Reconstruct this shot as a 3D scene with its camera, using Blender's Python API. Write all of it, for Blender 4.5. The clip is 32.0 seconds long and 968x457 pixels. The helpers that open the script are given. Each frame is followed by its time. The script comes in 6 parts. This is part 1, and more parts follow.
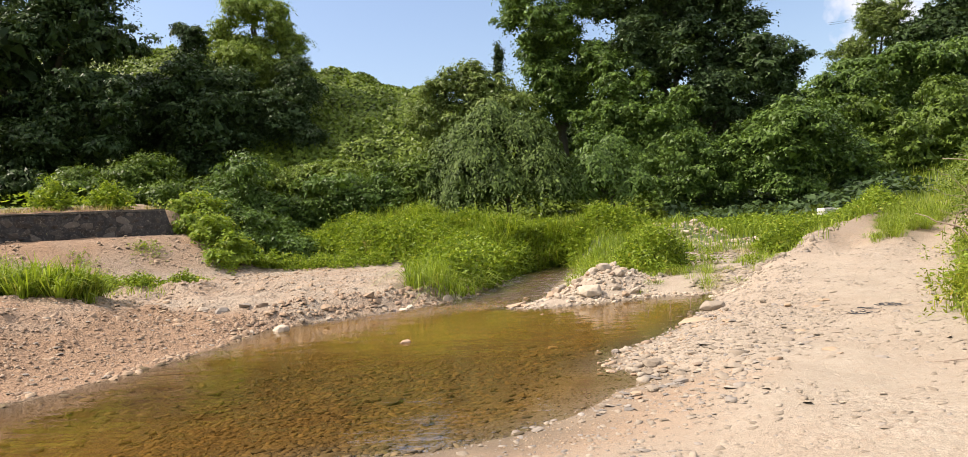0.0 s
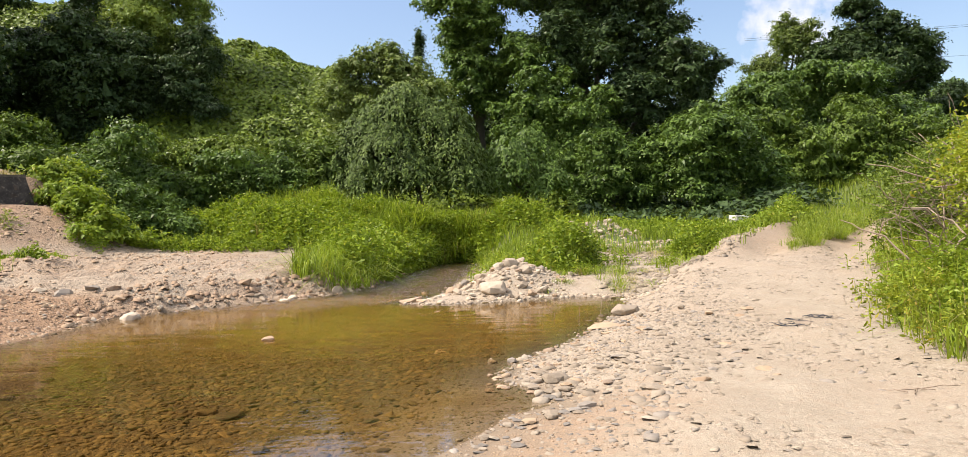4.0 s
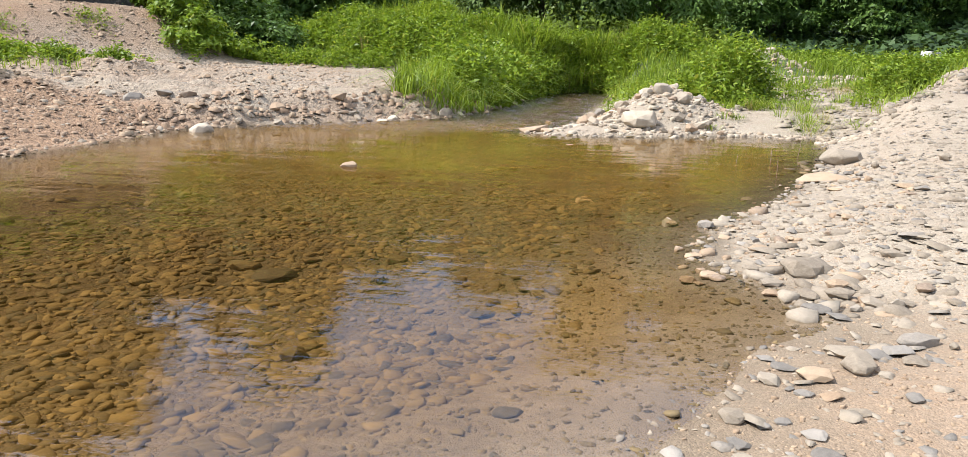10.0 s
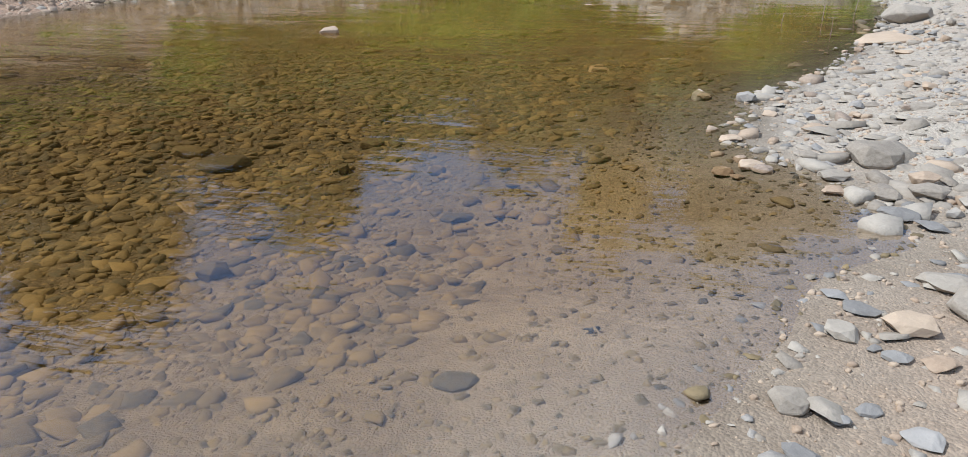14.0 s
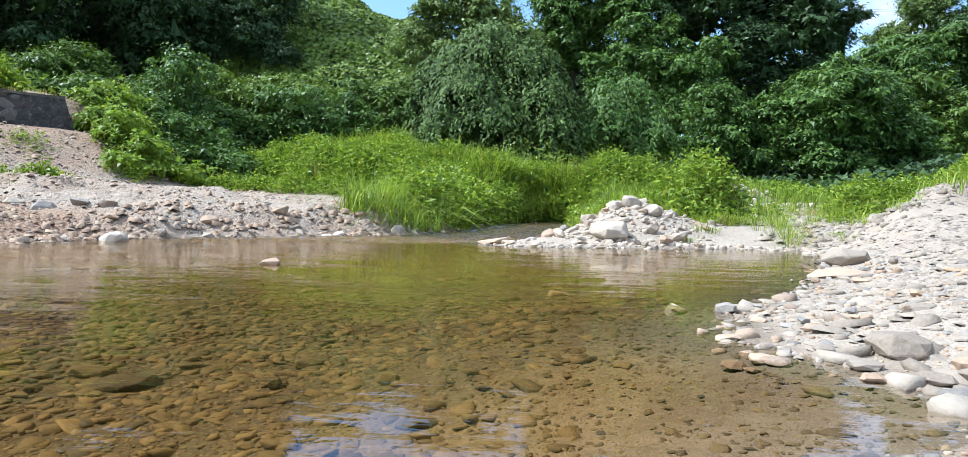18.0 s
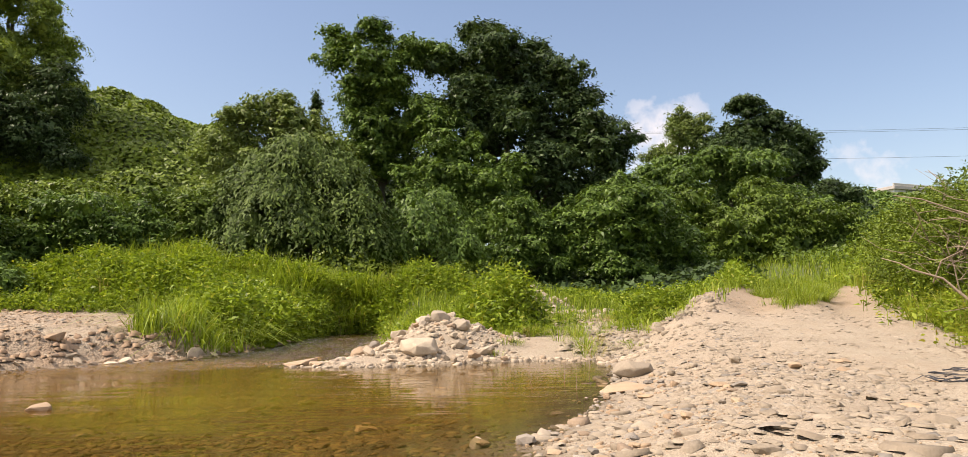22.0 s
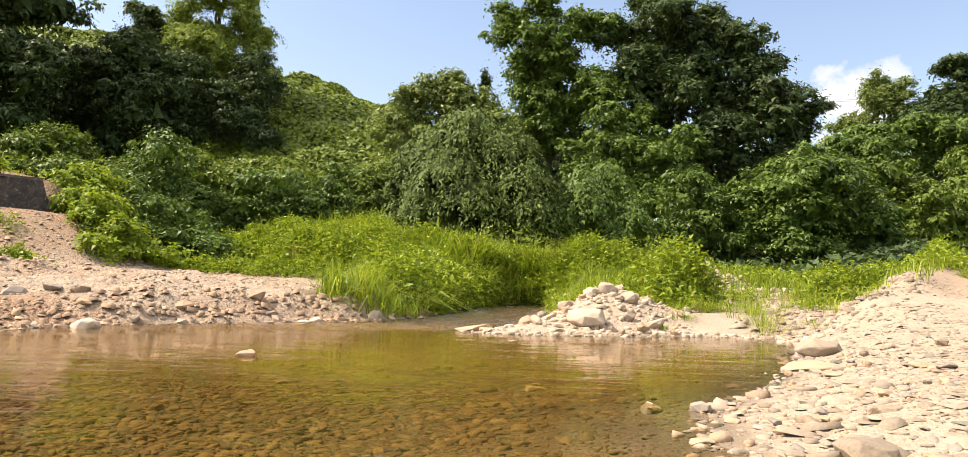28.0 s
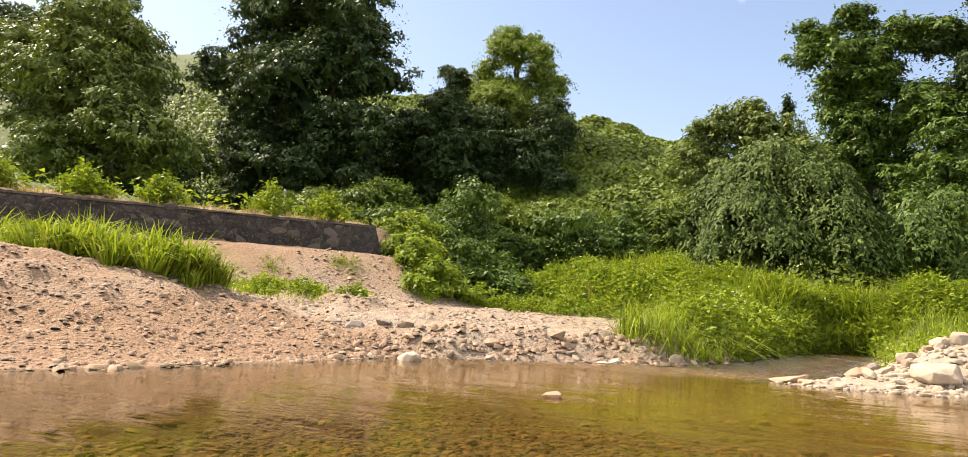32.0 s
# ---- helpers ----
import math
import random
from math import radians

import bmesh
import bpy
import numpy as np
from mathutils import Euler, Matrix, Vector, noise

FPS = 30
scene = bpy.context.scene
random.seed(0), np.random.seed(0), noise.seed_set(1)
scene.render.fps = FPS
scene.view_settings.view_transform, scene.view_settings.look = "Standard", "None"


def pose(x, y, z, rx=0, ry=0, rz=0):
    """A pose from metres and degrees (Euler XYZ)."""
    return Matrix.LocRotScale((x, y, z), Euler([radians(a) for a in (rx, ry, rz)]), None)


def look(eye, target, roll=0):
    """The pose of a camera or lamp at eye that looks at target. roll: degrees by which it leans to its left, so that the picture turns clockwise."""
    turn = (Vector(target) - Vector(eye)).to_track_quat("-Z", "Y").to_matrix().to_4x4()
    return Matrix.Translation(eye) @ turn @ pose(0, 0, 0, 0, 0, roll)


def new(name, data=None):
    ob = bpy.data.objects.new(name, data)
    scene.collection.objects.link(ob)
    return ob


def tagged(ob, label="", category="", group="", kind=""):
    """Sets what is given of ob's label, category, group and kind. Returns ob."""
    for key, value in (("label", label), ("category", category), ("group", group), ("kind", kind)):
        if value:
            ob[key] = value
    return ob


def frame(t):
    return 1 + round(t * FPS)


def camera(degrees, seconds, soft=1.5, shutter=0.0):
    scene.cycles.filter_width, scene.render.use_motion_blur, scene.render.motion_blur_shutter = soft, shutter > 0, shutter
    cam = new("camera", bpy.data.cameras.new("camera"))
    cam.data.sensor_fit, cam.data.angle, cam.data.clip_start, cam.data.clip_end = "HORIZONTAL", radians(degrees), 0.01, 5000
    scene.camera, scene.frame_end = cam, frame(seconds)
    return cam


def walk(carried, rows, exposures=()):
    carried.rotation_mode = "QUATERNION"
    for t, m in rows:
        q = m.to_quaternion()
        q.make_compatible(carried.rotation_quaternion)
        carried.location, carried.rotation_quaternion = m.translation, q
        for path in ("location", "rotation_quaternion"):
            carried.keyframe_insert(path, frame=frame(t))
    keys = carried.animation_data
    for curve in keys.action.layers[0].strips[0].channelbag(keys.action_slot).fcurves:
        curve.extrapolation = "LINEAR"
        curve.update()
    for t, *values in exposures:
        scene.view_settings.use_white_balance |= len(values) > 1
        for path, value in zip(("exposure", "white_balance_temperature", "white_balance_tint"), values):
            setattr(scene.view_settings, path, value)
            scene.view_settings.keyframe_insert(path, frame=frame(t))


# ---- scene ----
cam = camera(67.65, 32.0, soft=0.6)
EXPOSURES = [(0, 0.48, 6600, 17), (3, 0.47, 6550, 16), (4, 0.51, 6500, 16), (8, 0.61, 6200, 12), (9, 0.61, 5900, 12), (10.1, 0.53, 5700, 11), (11, 0.19, 5100, 11), (12, 0.15, 5200, 11), (14.5, 0.15, 4990, 8), (17, 0.63, 4770, 8), (18.5, 0.73, 5270, 8), (20, 0.39, 6200, 13), (22, 0.37, 7000, 18), (25, 0.73, 7250, 18), (27.5, 0.83, 7150, 18), (28.3, 0.78, 7150, 18), (29, 0.64, 7150, 18), (30, 0.72, 7150, 18), (32, 0.79, 7150, 18)]
PATH = [
    (0, (2.288, -3.061, 1.667), (1.912, -1.097, 1.687), -4.8),
    (0.5, (2.35, -2.899, 1.677), (1.95, -0.939, 1.698), -0.6),
    (1, (2.348, -2.618, 1.614), (2.254, -0.621, 1.647), -3.2),
    (1.5, (2.331, -2.381, 1.572), (2.344, -0.382, 1.639), 2.0),
    (2, (2.36, -2.03, 1.557), (2.422, -0.031, 1.579), 0.3),
    (2.5, (2.343, -2.012, 1.566), (2.383, -0.014, 1.505), -4.6),
    (3, (2.394, -1.76, 1.564), (2.196, 0.229, 1.512), -2.0),
    (3.5, (2.415, -1.499, 1.505), (2.244, 0.494, 1.476), -1.4),
    (4, (2.384, -1.323, 1.483), (2.236, 0.672, 1.478), -1.8),
    (4.5, (2.366, -1.016, 1.474), (2.096, 0.964, 1.554), -0.8),
    (6.5, (1.895, -0.064, 1.336), (1.785, 1.933, 1.291), -0.1),
    (7, (1.865, 0.254, 1.295), (1.596, 2.232, 1.183), 0.6),
    (7.5, (1.794, 0.477, 1.253), (1.522, 2.457, 1.192), 0.6),
    (8, (1.762, 0.73, 1.2), (1.392, 2.69, 1.054), 1.3),
    (8.5, (1.768, 0.977, 1.156), (1.207, 2.888, 0.968), 0.3),
    (9, (1.688, 1.092, 1.13), (1.197, 3.015, 0.882), 1.0),
    (9.5, (1.682, 1.353, 1.107), (1.272, 3.277, 0.748), -0.3),
    (10, (1.679, 1.499, 1.078), (1.237, 3.397, 0.63), 0.7),
    (10.5, (1.618, 1.663, 1.015), (1.384, 3.577, 0.483), 0.5),
    (11, (1.577, 1.732, 1.013), (1.393, 3.646, 0.461), -0.8),
    (11.5, (1.636, 1.859, 1.0), (1.336, 3.76, 0.454), -2.6),
    (12, (1.701, 1.95, 0.989), (1.289, 3.831, 0.451), -2.7),
    (12.5, (1.697, 1.964, 0.988), (1.312, 3.832, 0.386), -1.6),
    (13, (1.643, 2.077, 0.955), (1.331, 3.947, 0.318), -2.0),
    (13.5, (1.633, 2.19, 0.944), (1.356, 4.046, 0.254), -2.0),
    (13.8, (1.655, 2.322, 0.913), (1.263, 4.142, 0.183), -0.3),
    (14, (1.689, 2.351, 0.911), (1.209, 4.129, 0.131), -0.3),
    (14.5, (1.714, 2.395, 0.929), (1.199, 4.158, 0.138), 0.9),
    (16.5, (1.4, 2.788, 0.418), (0.908, 4.643, -0.146), -0.4),
    (17, (1.44, 2.81, 0.412), (0.809, 4.654, -0.036), 0.0),
    (17.5, (1.418, 2.754, 0.426), (0.787, 4.629, 0.133), 0.8),
    (18, (1.481, 2.706, 0.499), (1.131, 4.674, 0.447), 1.0),
    (18.5, (1.479, 2.694, 0.513), (1.253, 4.681, 0.492), 1.4),
    (19, (1.516, 2.696, 0.59), (1.497, 4.694, 0.503), -0.0),
    (19.5, (1.587, 2.636, 0.703), (1.723, 4.63, 0.798), -1.4),
    (20, (1.559, 2.621, 0.697), (1.787, 4.597, 0.902), -1.5),
    (20.5, (1.546, 2.601, 0.691), (1.782, 4.571, 0.942), -1.8),
    (21, (1.527, 2.604, 0.692), (1.762, 4.57, 0.971), 0.1),
    (21.5, (1.537, 2.602, 0.692), (1.717, 4.576, 0.955), 1.4),
    (22, (1.524, 2.601, 0.68), (1.687, 4.58, 0.919), -0.6),
    (22.5, (1.51, 2.6, 0.681), (1.583, 4.589, 0.882), -0.6),
    (23, (1.525, 2.614, 0.682), (1.533, 4.606, 0.859), -3.1),
    (23.5, (1.514, 2.6, 0.681), (1.509, 4.59, 0.877), -0.2),
    (24, (1.495, 2.656, 0.658), (1.396, 4.641, 0.879), -0.1),
    (24.5, (1.461, 2.672, 0.645), (1.159, 4.636, 0.876), 0.7),
    (25, (1.408, 2.68, 0.627), (0.882, 4.596, 0.859), 2.1),
    (25.5, (1.388, 2.651, 0.606), (0.709, 4.523, 0.799), 0.9),
    (27.5, (1.477, 2.574, 0.592), (1.012, 4.512, 0.751), 1.1),
    (28, (1.493, 2.62, 0.596), (1.2, 4.591, 0.767), 1.2),
    (28.5, (1.497, 2.638, 0.612), (1.289, 4.619, 0.799), -0.3),
    (29, (1.471, 2.616, 0.639), (1.27, 4.594, 0.856), -0.4),
    (29.5, (1.458, 2.638, 0.645), (1.165, 4.604, 0.874), -0.2),
    (30, (1.453, 2.651, 0.638), (0.96, 4.575, 0.878), 0.3),
    (30.5, (1.434, 2.67, 0.63), (0.758, 4.536, 0.878), 1.6),
    (31, (1.439, 2.637, 0.609), (0.666, 4.464, 0.861), 1.8),
    (31.5, (1.38, 2.755, 0.621), (0.456, 4.512, 0.86), 2.5),
    (32, (1.336, 2.773, 0.628), (0.299, 4.464, 0.879), 2.7),
]
walk(cam, [(t, look(eye, target, roll)) for t, eye, target, roll in PATH], EXPOSURES)

# ---- light ----
SUN_EL, SUN_AZ = radians(52), radians(257)      # azimuth counted clockwise from +y
SUN_WAY = Vector((math.sin(SUN_AZ) * math.cos(SUN_EL), math.cos(SUN_AZ) * math.cos(SUN_EL), math.sin(SUN_EL)))
scene.view_settings.exposure = 0.4


def make_world():
    world = bpy.data.worlds.new("sky")
    world.use_nodes = True
    scene.world = world
    nt = world.node_tree
    nt.nodes.clear()
    out = nt.nodes.new("ShaderNodeOutputWorld")
    sky = nt.nodes.new("ShaderNodeTexSky")
    sky.sky_type, sky.sun_disc = "NISHITA", False
    sky.sun_elevation, sky.sun_rotation = SUN_EL, SUN_AZ
    sky.air_density, sky.dust_density, sky.ozone_density = 1.2, 1.6, 1.6
    bg = nt.nodes.new("ShaderNodeBackground")
    bg.inputs[1].default_value = 0.14
    # white summer clouds low over the trees
    geo = nt.nodes.new("ShaderNodeTexCoord")
    total = None
    for way, size, strength in (((0.32, 0.92, 0.23), 0.06, 1.0), ((0.68, 0.70, 0.17), 0.10, 0.55), ((0.55, 0.81, 0.17), 0.06, 0.6),
                                ((-0.19, 0.88, 0.44), 0.06, 0.35), ((0.05, 0.9, 0.42), 0.05, 0.2)):
        w = Vector(way).normalized()
        dist = nt.nodes.new("ShaderNodeVectorMath")
        dist.operation = "DISTANCE"
        dist.inputs[1].default_value = w
        nt.links.new(geo.outputs["Generated"], dist.inputs[0])
        ramp = nt.nodes.new("ShaderNodeMapRange")
        ramp.inputs[1].default_value, ramp.inputs[2].default_value = size * 1.5, size * 0.2
        ramp.inputs[3].default_value, ramp.inputs[4].default_value = 0.0, strength
        nt.links.new(dist.outputs["Value"], ramp.inputs[0])
        if total is None:
            total = ramp.outputs[0]
        else:
            mx = nt.nodes.new("ShaderNodeMath")
            mx.operation = "MAXIMUM"
            nt.links.new(total, mx.inputs[0])
            nt.links.new(ramp.outputs[0], mx.inputs[1])
            total = mx.outputs[0]
    puff = nt.nodes.new("ShaderNodeTexNoise")
    puff.inputs["Scale"].default_value, puff.inputs["Detail"].default_value, puff.inputs["Roughness"].default_value = 22.0, 6.0, 0.55
    nt.links.new(geo.outputs["Generated"], puff.inputs["Vector"])
    add = nt.nodes.new("ShaderNodeMath")
    add.operation = "MULTIPLY_ADD"
    add.inputs[1].default_value = 1.6
    nt.links.new(puff.outputs[0], add.inputs[0])
    add.inputs[2].default_value = -0.85
    both = nt.nodes.new("ShaderNodeMath")
    both.operation = "ADD"
    nt.links.new(add.outputs[0], both.inputs[0])
    nt.links.new(total, both.inputs[1])
    edge = nt.nodes.new("ShaderNodeMapRange")
    edge.inputs[1].default_value, edge.inputs[2].default_value = 0.4, 0.85
    nt.links.new(both.outputs[0], edge.inputs[0])
    cap = nt.nodes.new("ShaderNodeMath")
    cap.operation = "MINIMUM"
    nt.links.new(edge.outputs[0], cap.inputs[0])
    nt.links.new(total, cap.inputs[1])
    mix = nt.nodes.new("ShaderNodeMix")
    mix.data_type = "RGBA"
    nt.links.new(cap.outputs[0], mix.inputs["Factor"])
    nt.links.new(sky.outputs[0], mix.inputs["A"])
    mix.inputs["B"].default_value = (5.7, 5.7, 5.9, 1)
    # bright veil added to the unseen upper sky, to strengthen the water's reflections
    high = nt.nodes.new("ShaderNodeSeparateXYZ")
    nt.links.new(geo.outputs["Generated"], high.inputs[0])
    added_veil = nt.nodes.new("ShaderNodeTexNoise")
    added_veil.inputs["Scale"].default_value, added_veil.inputs["Detail"].default_value = 2.2, 5.0
    nt.links.new(geo.outputs["Generated"], added_veil.inputs["Vector"])
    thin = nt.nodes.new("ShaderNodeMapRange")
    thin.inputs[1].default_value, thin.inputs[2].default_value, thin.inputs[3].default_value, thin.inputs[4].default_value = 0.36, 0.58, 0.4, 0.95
    nt.links.new(added_veil.outputs[0], thin.inputs[0])
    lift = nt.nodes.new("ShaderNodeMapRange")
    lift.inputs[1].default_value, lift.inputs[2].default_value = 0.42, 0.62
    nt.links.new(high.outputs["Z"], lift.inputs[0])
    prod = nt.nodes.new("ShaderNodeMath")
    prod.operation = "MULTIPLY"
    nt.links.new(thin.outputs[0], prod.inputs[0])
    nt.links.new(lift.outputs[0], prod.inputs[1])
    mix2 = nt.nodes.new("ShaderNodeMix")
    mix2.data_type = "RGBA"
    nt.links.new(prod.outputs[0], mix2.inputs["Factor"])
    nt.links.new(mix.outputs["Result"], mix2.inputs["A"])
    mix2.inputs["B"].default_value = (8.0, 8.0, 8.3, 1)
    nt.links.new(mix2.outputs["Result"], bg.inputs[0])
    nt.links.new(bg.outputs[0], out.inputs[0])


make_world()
sun_data = bpy.data.lights.new("sun", "SUN")
sun_data.energy, sun_data.angle, sun_data.color = 5.0, radians(0.6), (1.0, 0.925, 0.80)
sun = new("sun", sun_data)
sun.matrix_world = look(SUN_WAY * 60, (0, 0, 0))

# ---- materials ----


class Nodes:
    """A small builder for node materials."""

    def __init__(self, name):
        self.mat = bpy.data.materials.new(name)
        self.mat.use_nodes = True
        self.nt = self.mat.node_tree
        self.nt.nodes.clear()
        self.out = self.nt.nodes.new("ShaderNodeOutputMaterial")

    def node(self, kind, **values):
        n = self.nt.nodes.new(kind)
        for key, value in values.items():
            n.inputs[key].default_value = value
        return n

    def link(self, a, b):
        self.nt.links.new(a, b)

    def coords(self):
        g = self.nt.nodes.new("ShaderNodeNewGeometry")
        return g.outputs["Position"]

    def noise(self, scale, detail=4.0, rough=0.6, where=None, distortion=0.0):
        n = self.node("ShaderNodeTexNoise", Scale=scale, Detail=detail, Roughness=rough, Distortion=distortion)
        self.link(where if where is not None else self.coords(), n.inputs["Vector"])
        return n.outputs[0]

    def cells(self, scale, where, rough=1.0):
        """Small stones packed together: a random tone for each, and a rounded height."""
        n = self.node("ShaderNodeTexVoronoi", Scale=scale, Randomness=rough)
        self.link(where, n.inputs["Vector"])
        tone = self.nt.nodes.new("ShaderNodeSeparateColor")
        self.link(n.outputs["Color"], tone.inputs[0])
        return tone.outputs[0], n.outputs["Distance"]

    def node_noise_vector(self, where, scale):
        n = self.node("ShaderNodeTexNoise", Scale=scale, Detail=3.0)
        self.link(where, n.inputs["Vector"])
        return n.outputs["Color"]

    def span(self, value, lo, hi, a=0.0, b=1.0):
        n = self.node("ShaderNodeMapRange")
        for k, v in zip((1, 2, 3, 4), (lo, hi, a, b)):
            n.inputs[k].default_value = v
        self.link(value, n.inputs[0])
        return n.outputs[0]

    def mix(self, factor, a, b, blend="MIX"):
        n = self.nt.nodes.new("ShaderNodeMix")
        n.data_type, n.blend_type = "RGBA", blend
        for socket, value in (("Factor", factor), ("A", a), ("B", b)):
            if isinstance(value, (tuple, float, int)):
                n.inputs[socket].default_value = (*value, 1) if isinstance(value, tuple) else value
            else:
                self.link(value, n.inputs[socket])
        return n.outputs["Result"]

    def math(self, op, a, b):
        n = self.nt.nodes.new("ShaderNodeMath")
        n.operation = op
        for k, value in enumerate((a, b)):
            if isinstance(value, (float, int)):
                n.inputs[k].default_value = value
            else:
                self.link(value, n.inputs[k])
        return n.outputs[0]

    def bump(self, height, strength, distance):
        n = self.node("ShaderNodeBump", Strength=strength, Distance=distance)
        self.link(height, n.inputs["Height"])
        return n.outputs[0]

    def attr(self, name):
        n = self.nt.nodes.new("ShaderNodeAttribute")
        n.attribute_name = name
        return n.outputs["Fac"]

    def surface(self, colour, roughness=0.8, normal=None, **values):
        p = self.node("ShaderNodeBsdfPrincipled", **values)
        for socket, value in (("Base Color", colour), ("Roughness", roughness)):
            if isinstance(value, (tuple, float, int)):
                p.inputs[socket].default_value = (*value, 1) if isinstance(value, tuple) else value
            else:
                self.link(value, p.inputs[socket])
        if normal is not None:
            self.link(normal, p.inputs["Normal"])
        self.link(p.outputs[0], self.out.inputs["Surface"])
        return p


def leaf_material(name, dark, light, yellow=None, through_part=0.24, gloss=0.42):
    m = Nodes(name)
    g = m.nt.nodes.new("ShaderNodeNewGeometry")
    big = m.noise(0.45, 3.0)
    c = m.mix(g.outputs["Random Per Island"], tuple(v * 0.55 for v in dark), tuple(v * 1.05 for v in light))
    c = m.mix(m.span(big, 0.3, 0.7, 0.0, 0.4), c, light)
    if yellow:
        c = m.mix(m.span(g.outputs["Random Per Island"], 0.88, 1.0), c, yellow)
    p = m.surface(c, gloss)
    p.inputs["Specular IOR Level"].default_value = 0.16
    t = m.node("ShaderNodeBsdfTranslucent")
    m.link(m.mix(1.0, c, (1.0, 1.0, 0.45), "MULTIPLY"), t.inputs["Color"])
    s = m.node("ShaderNodeMixShader", Fac=through_part)
    m.link(p.outputs[0], s.inputs[1])
    m.link(t.outputs[0], s.inputs[2])
    m.link(s.outputs[0], m.out.inputs["Surface"])
    return m.mat


def bark_material(name, colour):
    m = Nodes(name)
    n = m.noise(9.0, 6.0, 0.7)
    c = m.mix(n, tuple(v * 0.55 for v in colour), tuple(min(1, v * 1.4) for v in colour))
    m.surface(c, 0.9, m.bump(n, 0.6, 0.03))
    return m.mat


def stone_material(name, a, b, vein):
    m = Nodes(name)
    tc = m.nt.nodes.new("ShaderNodeTexCoord").outputs["Object"]
    info = m.nt.nodes.new("ShaderNodeObjectInfo")
    g = m.nt.nodes.new("ShaderNodeNewGeometry")
    pick = m.math("FRACT", m.math("ADD", info.outputs["Random"], g.outputs["Random Per Island"]), 0.0)
    fine, grain = m.noise(7.0, 5.0, 0.65, m.coords()), m.noise(60.0, 4.0, 0.7)
    c = m.mix(pick, a, b)
    c = m.mix(m.span(pick, 0.86, 0.9), c, vein)
    c = m.mix(m.span(fine, 0.35, 0.7, 0.0, 0.45), c, tuple(v * 0.72 for v in a))
    c = m.mix(m.span(grain, 0.3, 0.75, 0.0, 0.3), c, tuple(min(1.0, v * 1.25) for v in b))
    m.surface(c, 0.82, m.bump(m.math("ADD", fine, m.math("MULTIPLY", grain, 0.4)), 0.45, 0.02))
    return m.mat


